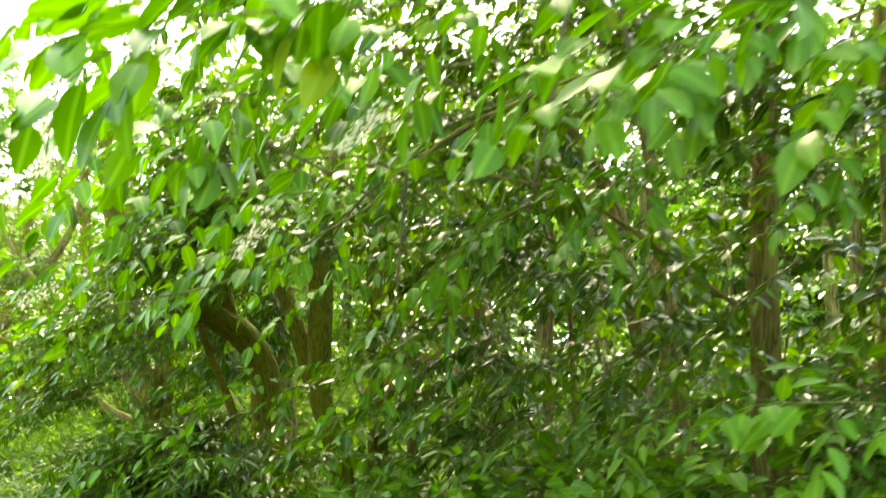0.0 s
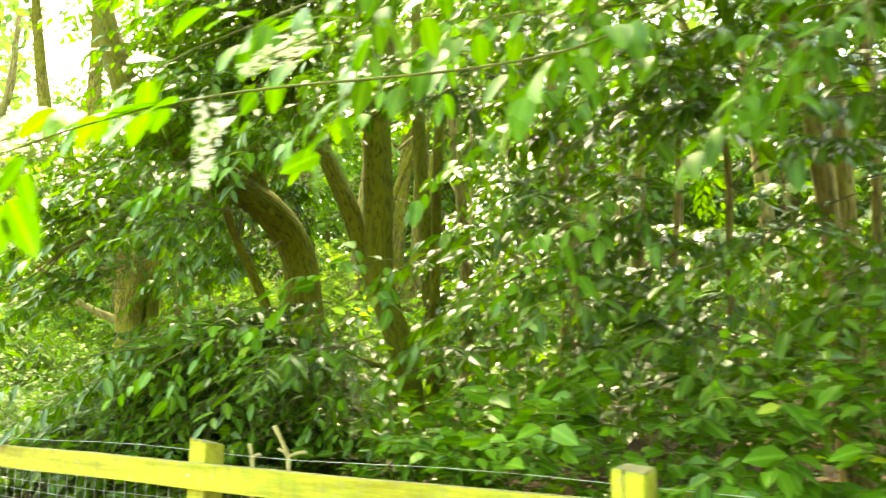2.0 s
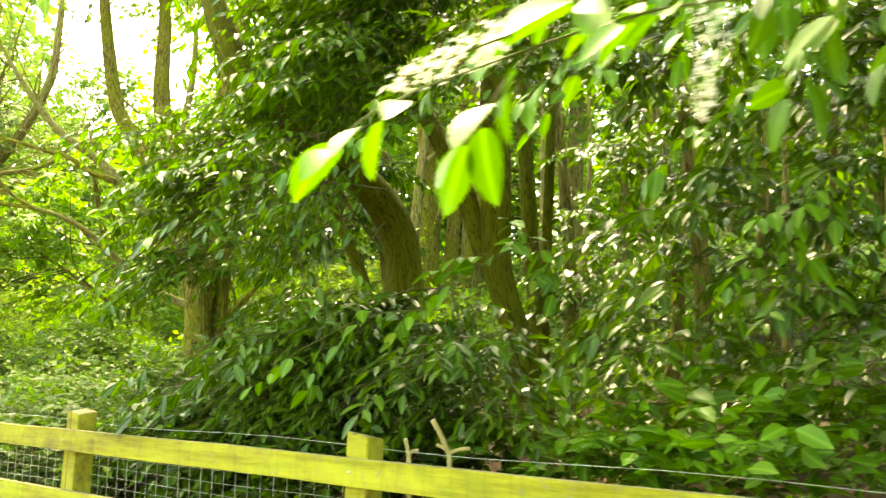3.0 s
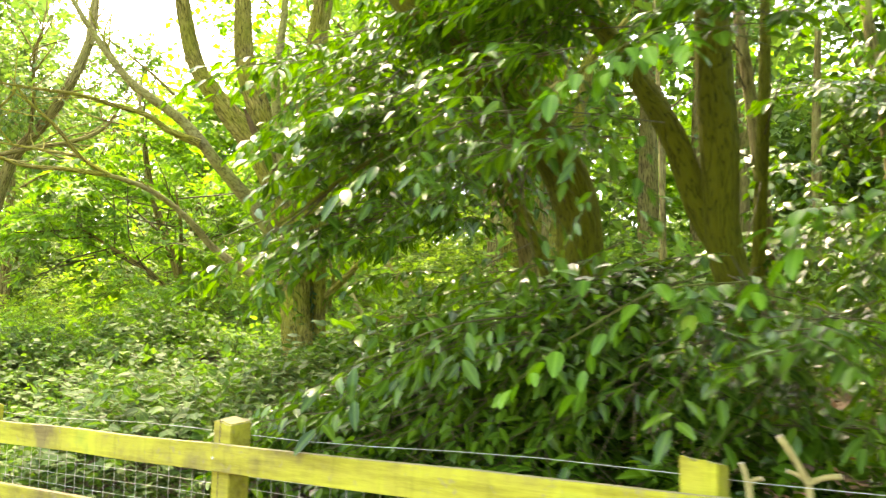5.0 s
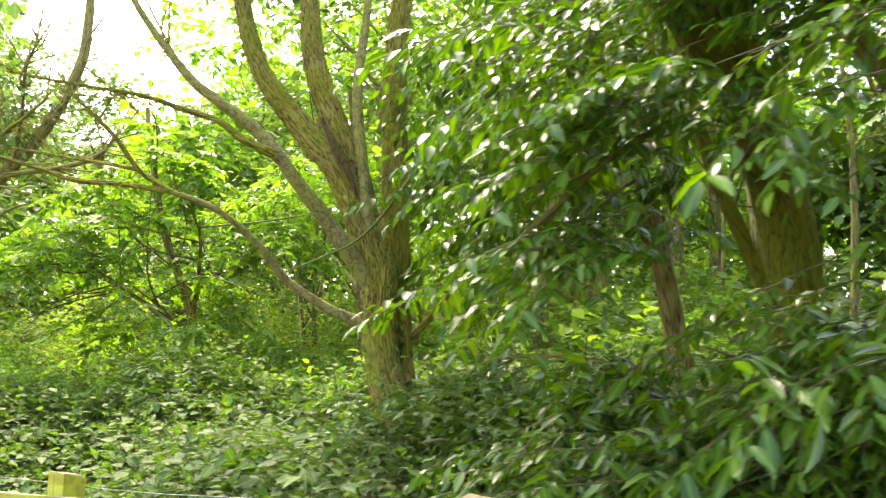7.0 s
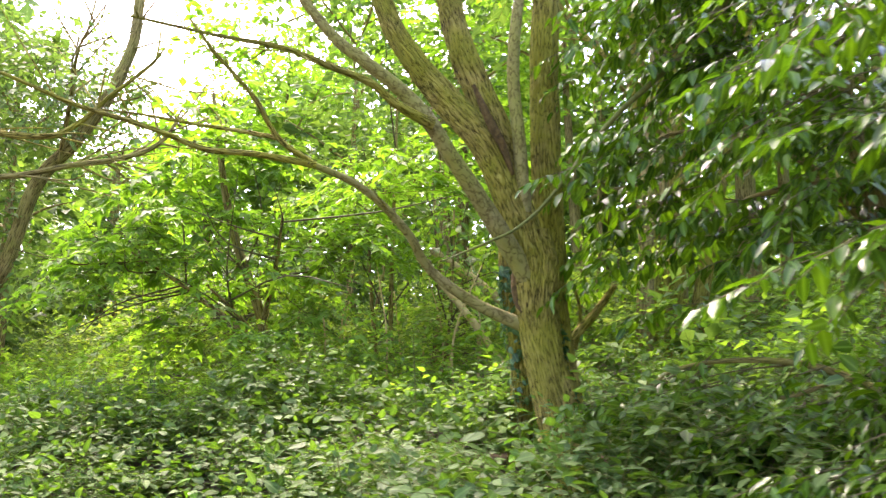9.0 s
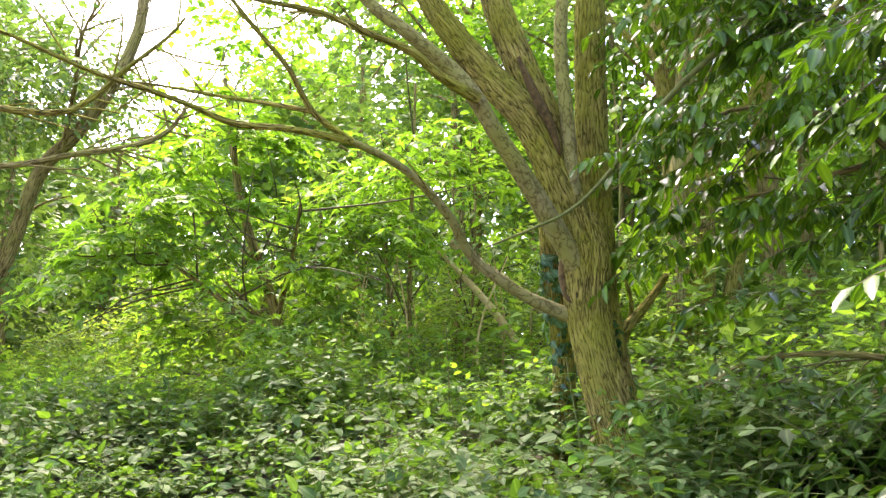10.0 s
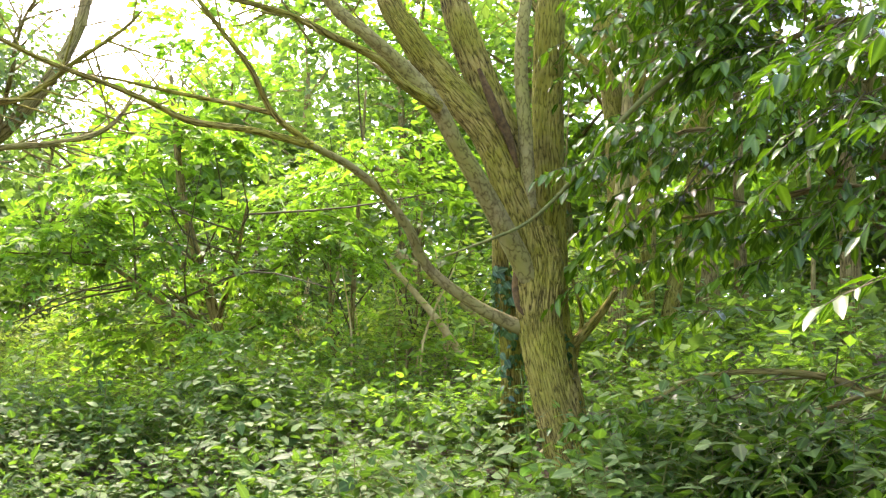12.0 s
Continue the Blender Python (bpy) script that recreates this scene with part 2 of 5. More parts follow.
TUBE_MAPS = {}      # round-the-limb and along-the-limb coordinates of each tube


def tri_mesh(name, verts, tris, mat, uvs=None, smooth=True):
    me = bpy.data.meshes.new(name)
    n, f = len(verts), len(tris)
    me.vertices.add(n)
    me.vertices.foreach_set("co", np.ascontiguousarray(verts, dtype=np.float32).ravel())
    me.loops.add(f * 3)
    me.loops.foreach_set("vertex_index", np.ascontiguousarray(tris, dtype=np.int32).ravel())
    me.polygons.add(f)
    me.polygons.foreach_set("loop_start", np.arange(0, f * 3, 3, dtype=np.int32))
    me.polygons.foreach_set("use_smooth", np.full(f, smooth))
    if uvs is not None:
        layer = me.uv_layers.new(name="UVMap")
        layer.data.foreach_set("uv", np.ascontiguousarray(uvs[np.asarray(tris).ravel()], dtype=np.float32).ravel())
    maps = TUBE_MAPS.get(id(verts))
    if maps is not None:
        for label, column in (("ring", maps[1][:, :2]), ("length", maps[1][:, 2:4])):
            layer = me.uv_layers.new(name=label)
            layer.data.foreach_set("uv", np.ascontiguousarray(column[np.asarray(tris).ravel()], dtype=np.float32).ravel())
    me.update(calc_edges=True)
    me.materials.append(mat)
    return me


def part(name, verts, tris, mat, parent=None, label="", uvs=None, kind="", smooth=True):
    ob = new(name, tri_mesh(name, verts, tris, mat, uvs, smooth))
    if parent:
        attach(ob, parent)
    return tagged(ob, label, kind=kind)


def ground_height(x, y):
    """Level path, a bank up to the fence and behind it, then a steady rise into the wood."""
    x, y = np.asarray(x, float), np.asarray(y, float)
    z = np.interp(y, [-60, 0.8, 1.7, 2.4, 3.4, 4.7, 7, 13, 22, 60, 200], [0.1, 0, 0.02, 0.22, 0.68, 1.0, 1.4, 2.45, 3.3, 5.0, 9.0])
    bumps = 0.06 * np.sin(x * 1.7 + y * 0.6) * np.sin(y * 1.3 - x * 0.4) + 0.05 * np.sin(x * 0.6 - 1.1 * y + 1)
    return z + bumps * np.clip((y - 1.9) / 2, 0, 1)


def smooth_line(points, steps):
    """Catmull-Rom through rows of x, y, z, radius."""
    p = np.asarray(points, float)
    p = np.vstack([2 * p[0] - p[1], p, 2 * p[-1] - p[-2]])
    out = []
    for i in range(1, len(p) - 2):
        for u in np.arange(steps) / steps:
            a, b, c, d = p[i - 1], p[i], p[i + 1], p[i + 2]
            out.append(0.5 * (2 * b + (c - a) * u + (2 * a - 5 * b + 4 * c - d) * u * u + (3 * b - a - 3 * c + d) * u ** 3))
    out.append(p[-2])
    out = np.array(out)
    out[:, 3] = np.maximum(out[:, 3], 0.001)
    return out


def tube(points, sides=10, steps=4, rough=0.0, ridges=0, flare=0.0, cap=True):
    """A limb: rings along a smooth line, with uneven radius and furrows. Rows x, y, z, radius."""
    line = smooth_line(points, steps)
    c, r = line[:, :3], line[:, 3]
    t = np.gradient(c, axis=0)
    t /= np.linalg.norm(t, axis=1)[:, None] + 1e-9
    ref = np.array([0.31, 0.17, 0.93]) if abs(t[0] @ np.array([0.31, 0.17, 0.93])) < 0.93 else np.array([1.0, 0.1, 0.0])
    n = len(c)
    u = np.zeros((n, 3))
    prev = ref
    for i in range(n):
        prev = prev - t[i] * (prev @ t[i])
        prev /= np.linalg.norm(prev) + 1e-9
        u[i] = prev
    v = np.cross(t, u)
    a = np.arange(sides) * 2 * np.pi / sides
    rad = np.repeat(r[:, None], sides, 1)
    if rough:
        h = rng.normal(size=(n, sides))
        for _ in range(2):
            h = (h + np.roll(h, 1, 1) + np.roll(h, -1, 1)) / 3
        k = np.ones(7) / 7
        h = np.apply_along_axis(lambda q: np.convolve(np.pad(q, 3, mode="edge"), k, "valid"), 0, h)
        rad = rad * (1 + rough * h * 4)
    if ridges:
        ph = np.cumsum(rng.normal(0, 0.12, n))
        weave = ph[:, None] + 0.9 * np.sin(3 * a[None] + 1.7 * np.arange(n)[:, None] * 0.23) + 0.5 * np.sin(7 * a[None] - 0.31 * np.arange(n)[:, None])
        rad = rad * (1 + 0.085 * np.abs(np.sin(a[None] * (ridges // 2) + weave)) ** 0.7 - 0.06)
    if flare:
        s = np.linspace(0, 1, n)
        lobes = 0.6 + 0.4 * np.cos(a * 5 + 0.7)
        rad = rad * (1 + flare * np.exp(-s * 11)[:, None] * lobes[None])
    ring = c[:, None] + rad[:, :, None] * (np.cos(a)[None, :, None] * u[:, None] + np.sin(a)[None, :, None] * v[:, None])
    verts = ring.reshape(-1, 3)
    i, j = np.meshgrid(np.arange(n - 1), np.arange(sides), indexing="ij")
    q0, q1 = i * sides + j, i * sides + (j + 1) % sides
    q2, q3 = q1 + sides, q0 + sides
    tris = np.concatenate([np.stack([q0, q1, q2], -1).reshape(-1, 3), np.stack([q0, q2, q3], -1).reshape(-1, 3)])
    run = np.concatenate([[0], np.cumsum(np.linalg.norm(np.diff(c, axis=0), axis=1))]) + rng.uniform(0, 50)
    mean = float(r[: max(2, n // 2)].mean())
    maps = np.stack([np.tile(mean * np.cos(a), n), np.tile(mean * np.sin(a), n), np.repeat(run, sides), np.zeros(n * sides)], 1)
    if cap:
        maps = np.vstack([maps, [0, 0, run[-1], 0]])
        verts = np.vstack([verts, c[-1]])
        e = (n - 1) * sides
        tris = np.vstack([tris, [(e + k, e + (k + 1) % sides, len(verts) - 1) for k in range(sides)]])
    TUBE_MAPS[id(verts)] = (verts, maps)
    return verts, tris


def joined(pieces):
    vs, ts, off = [], [], 0
    for v, t in pieces:
        vs.append(v)
        ts.append(np.asarray(t) + off)
        off += len(v)
    out = np.vstack(vs)
    if all(id(v) in TUBE_MAPS for v in vs):
        TUBE_MAPS[id(out)] = (out, np.vstack([TUBE_MAPS[id(v)][1] for v in vs]))
    return out, np.vstack(ts)


# Leaf outlines: rows of (along, across, lift); triangles; the leaf is 1 long.
def blade_outline(stations, widths, fold=0.18, curl=0.12, serrate=0.0):
    v, t = [(0, 0, 0)], []
    for s, w in zip(stations, widths):
        drop = -curl * s * s
        v += [(s, 0, drop), (s - serrate * (len(v) % 2), -w, drop + fold * w), (s - serrate * (len(v) % 2), w, drop + fold * w)]
    v.append((1, 0, -curl))
    k = len(stations)
    t += [(0, 1, 2), (0, 3, 1)]
    for i in range(k - 1):
        m, l, r = 1 + 3 * i, 2 + 3 * i, 3 + 3 * i
        t += [(m, m + 3, l + 3), (m, l + 3, l), (m, r, r + 3), (m, r + 3, m + 3)]
    m = 1 + 3 * (k - 1)
    t += [(m, len(v) - 1, m + 1), (m, m + 2, len(v) - 1)]
    return np.array(v, float), np.array(t)


def serrated_outline():
    s = np.linspace(0.07, 0.94, 13)
    w = 0.26 * np.sin(np.pi * s ** 0.8) ** 0.75 + 0.012 * (np.arange(13) % 2)
    return blade_outline(s, w, 0.22, 0.18, 0.015)


def palmate_outline():
    """Five pointed lobes round a petiole."""
    v, t = [(0.12, 0, 0)], []
    for k, ang in enumerate((-115, -82, -58, -30, 0, 30, 58, 82, 115)):
        rr = (0.42, 0.3, 0.52, 0.34, 0.86, 0.34, 0.52, 0.3, 0.42)[k]
        v.append((0.12 + rr * math.cos(radians(ang)), rr * math.sin(radians(ang)) * 0.95, -0.25 * rr * rr + 0.05 * (k % 2)))
    for k in range(1, 9):
        t.append((0, k, k + 1))
    return np.array(v, float), np.array(t)


NEAR_LEAF = serrated_outline()
SLIM_LEAF = blade_outline((0.1, 0.25, 0.45, 0.65, 0.82, 0.93), (0.09, 0.15, 0.185, 0.17, 0.11, 0.055), 0.25, 0.2)
MID_LEAF = blade_outline((0.28, 0.66), (0.19, 0.165), 0.28, 0.18)
HEDGE_LEAF = blade_outline((0.3, 0.66), (0.27, 0.24), 0.25, 0.2)
LOW_LEAF = blade_outline((0.42,), (0.3,), 0.16, 0.18)
HEART_LEAF = blade_outline((0.16, 0.4, 0.72), (0.25, 0.31, 0.19), 0.1, 0.24)
PALM_LEAF = palmate_outline()
FAR_LEAF = (np.array([(0, 0, 0), (0.45, -0.33, 0.08), (0.5, 0.33, 0.08), (1, 0, -0.1)], float), np.array([(0, 2, 3), (0, 3, 1)]))
BLADE = (np.array([(0, -0.012, 0), (0, 0.012, 0), (0.5, -0.01, 0.06), (0.5, 0.01, 0.06), (1, 0, -0.05)], float), np.array([(0, 1, 3), (0, 3, 2), (2, 3, 4)]))


def unit(a):
    return a / (np.linalg.norm(a, axis=-1, keepdims=True) + 1e-9)


def leaves(outline, at, along, up, size):
    """Many leaves in one mesh: base points, directions, upper sides and lengths."""
    tv, tt = outline
    x = unit(along)
    y = unit(np.cross(up, x))
    z = np.cross(x, y)
    v = at[:, None] + size[:, None, None] * (tv[None, :, 0, None] * x[:, None] + tv[None, :, 1, None] * y[:, None] + tv[None, :, 2, None] * z[:, None])
    n, k = len(at), len(tv)
    t = tt[None] + (np.arange(n) * k)[:, None, None]
    uv = np.tile(np.stack([tv[:, 0], tv[:, 1] + 0.5], 1), (n, 1))
    return v.reshape(-1, 3), t.reshape(-1, 3), uv


def blob_points(blobs, n, shell=0.45):
    """Points in ellipsoids (x, y, z, rx, ry, rz), thicker towards the outside, and the way out."""
    b = np.asarray(blobs, float)
    vol = b[:, 3] * b[:, 4] * b[:, 5]
    pick = rng.choice(len(b), n, p=vol / vol.sum())
    d = unit(rng.normal(size=(n, 3)))
    r = shell + (1 - shell) * rng.random(n) ** 0.6
    out = d * b[pick, 3:6] * r[:, None]
    return b[pick, :3] + out, unit(d / b[pick, 3:6] + 1e-9)


def sprays(base, heading, per=11, length=0.45, size=0.09, droop=0.35, flat=0.5):
    """Shoots with alternate leaves. Returns leaf points, directions, upper sides, lengths, and the shoots' own lines."""
    n = len(base)
    ln = length * rng.uniform(0.6, 1.25, n)
    s = (np.arange(per) + 0.6) / per
    h = unit(heading)
    sag = np.zeros((n, per, 3))
    sag[:, :, 2] = -(droop * 0.5) * ln[:, None] * s[None] ** 2
    pts = base[:, None] + h[:, None] * (ln[:, None] * s[None])[:, :, None] + sag
    side = unit(np.cross(h, np.array([0, 0, 1.0])) + 0.05 * rng.normal(size=(n, 3)))
    sign = np.where(np.arange(per) % 2 == 0, 1.0, -1.0)
    along = 0.55 * h[:, None] + 0.8 * side[:, None] * sign[None, :, None] + rng.normal(0, 0.25, (n, per, 3))
    along[:, :, 2] -= droop
    along[:, -1] = h + rng.normal(0, 0.15, (n, 3)) - np.array([0, 0, droop])
    up = np.zeros((n, per, 3))
    up[:, :, 2] = 1
    up += rng.normal(0, flat, (n, per, 3))
    sz = size * rng.uniform(0.5, 1.25, (n, per)) * rng.uniform(0.7, 1.15, (n, 1)) * (0.75 + 0.35 * np.sin(np.pi * s))[None]
    ends = base + h * ln[:, None]
    ends[:, 2] -= droop * 0.5 * ln
    mid = base + h * (0.5 * ln)[:, None]
    mid[:, 2] -= droop * 0.125 * ln
    return pts.reshape(-1, 3), along.reshape(-1, 3), up.reshape(-1, 3), sz.ravel(), (base, mid, ends)


def shoot_mesh(lines, r=0.004):
    """Three-sided shoots through base, middle and end."""
    b, m, e = lines
    n = len(b)
    d = unit(e - b)
    u = unit(np.cross(d, np.array([0.2, 0.3, 0.93])))
    w = np.cross(d, u)
    a = np.arange(3) * 2 * np.pi / 3
    rim = np.cos(a)[None, :, None] * u[:, None] + np.sin(a)[None, :, None] * w[:, None]
    v = np.concatenate([b[:, None] + r * rim, m[:, None] + 0.75 * r * rim, e[:, None] + 0.3 * r * rim], 1)
    t = []
    for k in range(2):
        for j in range(3):
            p, q = 3 * k + j, 3 * k + (j + 1) % 3
            t += [(p, q, q + 3), (p, q + 3, p + 3)]
    t = np.array(t)[None] + (np.arange(n) * 9)[:, None, None]
    return v.reshape(-1, 3), t.reshape(-1, 3)


def foliage(parent, blobs, n, outline, mat, per=11, length=0.45, size=0.09, droop=0.35, out=0.7, flat=0.5,
            label="", twigs=TWIG, shell=0.45, keep=None, name="crown", bias=(0, 0, 0)):
    base, way = blob_points(blobs, n, shell)
    if keep is not None:
        ok = keep(base)
        base, way = base[ok], way[ok]
    head = way * out + rng.normal(0, 0.45, base.shape) + np.array(bias)
    head[:, 2] *= 0.55
    p, d, u, s, lines = sprays(base, head, per, length, size, droop, flat)
    v, t, uv = leaves(outline, p, d, u, s)
    ob = part(name, v, t, mat, parent, label, uv, kind="stuff")
    if twigs:
        v, t = shoot_mesh(lines)
        part("twig_growth", v, t, twigs, parent, kind="stuff")
    return ob


def fans(parent, blobs, n, outline, mat, per=8, length=0.75, size=0.1, droop=0.4, flat=0.3, label="", twigs=TWIG, shell=0.3, keep=None, bias=(0, 0, 0), name="crown"):
    """Tiered laurel growth: n flat boughs, each an axis with shoots to both sides and two-ranked hanging leaves."""
    base, way = blob_points(blobs, n, shell)
    if keep is not None:
        ok = keep(base)
        base, way = base[ok], way[ok]
    n = len(base)
    head = way * np.array([0.5, 0.5, 0.0]) + rng.normal(0, 0.35, base.shape) + 2 * np.array(bias)
    head[:, 2] = rng.uniform(-0.35, 0.1, n)
    head = unit(head)
    ln = length * rng.uniform(0.6, 1.2, n)
    start = base - head * (0.4 * ln)[:, None]
    side = unit(np.cross(head, np.array([0, 0, 1.0])))
    m = 9
    roots, ways, lens = [], [], []
    for k in range(m):
        u = 0.12 + 0.88 * k / (m - 1)
        at = start + head * (ln * u)[:, None]
        at[:, 2] -= 0.2 * ln * u * u
        sign = (1 if k % 2 else -1) if k < m - 1 else 0
        d = head * (0.75 if sign else 1.0) + side * (0.75 * sign) + rng.normal(0, 0.12, head.shape)
        d[:, 2] -= 0.25 * u
        roots.append(at)
        ways.append(d)
        lens.append(ln * (0.5 - 0.22 * u))
    roots, ways, lens = np.vstack(roots), np.vstack(ways), np.concatenate(lens)
    if keep is not None:
        ok = keep(roots)
        roots, ways, lens = roots[ok], ways[ok], lens[ok]
    p, d, u, s, lines = sprays(roots, ways, per, lens, size, droop, flat)
    v, t, uv = leaves(outline, p, d, u, s)
    part(name, v, t, mat, parent, label, uv, kind="stuff")
    end = start + head * ln[:, None]
    end[:, 2] -= 0.2 * ln
    mid = start + head * (0.5 * ln)[:, None]
    mid[:, 2] -= 0.05 * ln
    v1, t1 = shoot_mesh(lines, 0.0028)
    v2, t2 = shoot_mesh((start, mid, end), 0.004)
    v, t = np.vstack([v1, v2]), np.vstack([t1, t2 + len(v1)])
    part("twig_growth", v, t, twigs, parent, kind="stuff")


def branchlets(parent, lines, n, mat, length=0.8, r=0.008, spread=0.7):
    """Fine bare side shoots along given limb lines, as one part."""
    pieces = []
    for _ in range(n):
        ln = lines[rng.integers(len(lines))]
        k = rng.uniform(0.3, 1) * (len(ln) - 1)
        i = min(int(k), len(ln) - 2)
        a = np.array(ln[i][:3]) + (np.array(ln[i + 1][:3]) - np.array(ln[i][:3])) * (k - i)
        d = unit(unit(np.array(ln[i + 1][:3]) - np.array(ln[i][:3])) + rng.normal(0, spread, 3))
        L = length * rng.uniform(0.5, 1.3)
        b = a + d * L * 0.5 + rng.normal(0, 0.06 * L, 3)
        c = b + unit(d + rng.normal(0, 0.3, 3)) * L * 0.5
        if c[1] > 2.75 or a[1] < 2.75:
            pieces.append(tube([(*a, r), (*b, r * 0.7), (*c, r * 0.25)], 5, 3))
    v, t = joined(pieces)
    part("twig_growth", v, t, mat, parent, kind="stuff")


# ---- the ground ----
def build_ground():
    xs = np.concatenate([np.linspace(-400, -40, 14)[:-1], np.linspace(-40, 20, 180), np.linspace(20, 400, 14)[1:]])
    ys = np.concatenate([np.linspace(-400, -6, 12)[:-1], np.linspace(-6, 30, 140), np.linspace(30, 400, 12)[1:]])
    gx, gy = np.meshgrid(xs, ys, indexing="ij")
    gz = ground_height(gx, gy)
    v = np.stack([gx, gy, gz], -1).reshape(-1, 3)
    i, j = np.meshgrid(np.arange(len(xs) - 1), np.arange(len(ys) - 1), indexing="ij")
    q = i * len(ys) + j
    w = len(ys)
    t = np.concatenate([np.stack([q, q + w, q + w + 1], -1).reshape(-1, 3), np.stack([q, q + w + 1, q + 1], -1).reshape(-1, 3)])
    g = part("ground", v, t, SOIL)
    tagged(g, "dark woodland soil rising in a bank behind the fence", "ground", kind="structure")


build_ground()


# ---- the fence ----
FENCE_Y, POST_TOP = 2.38, 1.10


def box_beam(x0, x1, y0, y1, z0, z1, segs=1, wobble=0.0, bevel=0.006):
    """A sawn timber with softened edges; segs rings along x, slightly uneven."""
    bm = bmesh.new()
    bmesh.ops.create_cube(bm, size=1)
    bmesh.ops.scale(bm, vec=(x1 - x0, y1 - y0, z1 - z0), verts=bm.verts)
    bmesh.ops.translate(bm, vec=((x0 + x1) / 2, (y0 + y1) / 2, (z0 + z1) / 2), verts=bm.verts)
    if segs > 1:
        for k in range(1, segs):
            x = x0 + (x1 - x0) * k / segs
            bmesh.ops.bisect_plane(bm, geom=bm.verts[:] + bm.edges[:] + bm.faces[:], plane_co=(x, 0, 0), plane_no=(1, 0, 0))
    bmesh.ops.bevel(bm, geom=[e for e in bm.edges if len(e.link_faces) == 2 and e.calc_face_angle(0) > 0.5], offset=bevel, segments=2, affect="EDGES")
    for v in bm.verts:
        v.co += Vector((0, wobble * noise.noise(v.co * 2.3), wobble * noise.noise(v.co * 1.9 + Vector((5, 1, 2)))))
    return bm


def bm_part(name, bm, mat, parent, label=""):
    me = bpy.data.meshes.new(name)
    bm.to_mesh(me)
    bm.free()
    me.materials.append(mat)
    ob = new(name, me)
    attach(ob, parent)
    return tagged(ob, label)


def build_fence():
    fence = thing("fence", "post and rail timber fence green with algae, backed with wire netting", "fence", (-5.0, FENCE_Y, 0.2))
    posts = [-2.62 - 1.81 * k for k in range(-5, 12)]
    for k, x in enumerate(posts):
        w = 0.1
        bm = box_beam(x, x + w, FENCE_Y, FENCE_Y + w, 0.0, POST_TOP - 0.008, 6, 0.004, 0.004)
        # drying crack down the front face and a weathered, sloping top
        for v in bm.verts:
            if v.co.z > 1.0:
                v.co.z += -0.012 * (v.co.x - x) / w + 0.008 * math.sin(k * 3 + v.co.y * 20) + 0.006 * noise.noise(v.co * 40 + Vector((k, 0, 0)))
        p = bm_part("post", bm, ALGAE_WOOD, fence, "square post stained yellow-green")
        crack = box_beam(x + w * 0.36, x + w * 0.36 + 0.005, FENCE_Y - 0.001, FENCE_Y + 0.004, 0.4, POST_TOP - 0.012, 1, 0.0, 0.001)
        c = bm_part("crack", crack, SOIL, p)
        c.parent = p
        c.matrix_parent_inverse = Matrix.Identity(4)
        nail = bmesh.new()
        bmesh.ops.create_cone(nail, cap_ends=True, segments=8, radius1=0.006, radius2=0.005, depth=0.006,
                              matrix=Matrix.Translation((x + 0.05, FENCE_Y - 0.0405, 0.955)) @ Matrix.Rotation(radians(90), 4, "X"))
        bm_part("nail", nail, WIRE, fence)
    # long rails, butted on the posts
    for row, (top, h) in enumerate(((1.005, 0.1), (0.72, 0.1), (0.43, 0.1))):
        for k in range(-5, 8, 4):
            x1 = -2.62 - 1.81 * k + 0.05
            x0 = x1 - 7.24 + 0.001
            bm = box_beam(x0, x1, FENCE_Y - 0.038, FENCE_Y - 0.002, top - h, top, 32, 0.006, 0.0025)
            bm_part("rail", bm, ALGAE_WOOD, fence, "sawn rail with a dark weathered upper edge")
    # netting stapled behind the posts
    pieces = []
    y = FENCE_Y + 0.106
    x0, x1 = posts[-1], posts[0] + 0.1
    span = np.linspace(x0, x1, 90)
    for k, z in enumerate(np.arange(0.28, 1.0, 0.05)):
        zz = z + 0.006 * np.sin(span * 2.3 + k)
        pieces.append(tube([(a, y + 0.004 * math.sin(a * 5 + k), b, 0.0009) for a, b in zip(span, zz)], 3, 1, cap=False))
    for x in np.arange(x0, x1, 0.075):
        pieces.append(tube([(x, y, 0.26, 0.0012), (x + 0.005 * math.sin(x * 9), y + 0.006, 0.62, 0.0012), (x, y, 0.985, 0.0012)], 3, 1, cap=False))
    v, t = joined(pieces)
    part("netting", v, t, WIRE, fence, "galvanised rectangular wire netting", kind="stuff")
    v, t = tube([(a, y, 1.035 + 0.008 * math.sin(a * 1.75 * 2), 0.0008) for a in span], 5, 1)
    part("top_wire", v, t, WIRE, fence, "taut galvanised strand")


build_fence()

# ---- the many-stemmed tree beside the clearing ----
TRUNK = [(-7.82, 4.68, 0.7, 0.185), (-7.87, 4.64, 1.0, 0.142), (-7.94, 4.61, 1.24, 0.122), (-8.03, 4.61, 1.54, 0.107), (-8.1, 4.65, 1.85, 0.1118), (-8.11, 4.65, 2.14, 0.1276), (-8.14, 4.62, 2.35, 0.1162)]
LIMB_A = [(-8.13, 4.64, 2.2, 0.1004), (-8.19, 4.55, 2.5, 0.09207), (-8.3, 4.44, 2.84, 0.08537), (-8.51, 4.34, 3.12, 0.07868), (-8.65, 4.23, 3.34, 0.06529), (-8.78, 4.16, 3.6, 0.05859), (-8.94, 4.13, 4.16, 0.05022), (-9.1, 4.09, 4.99, 0.03767), (-9.24, 4.04, 5.9, 0.02009)]
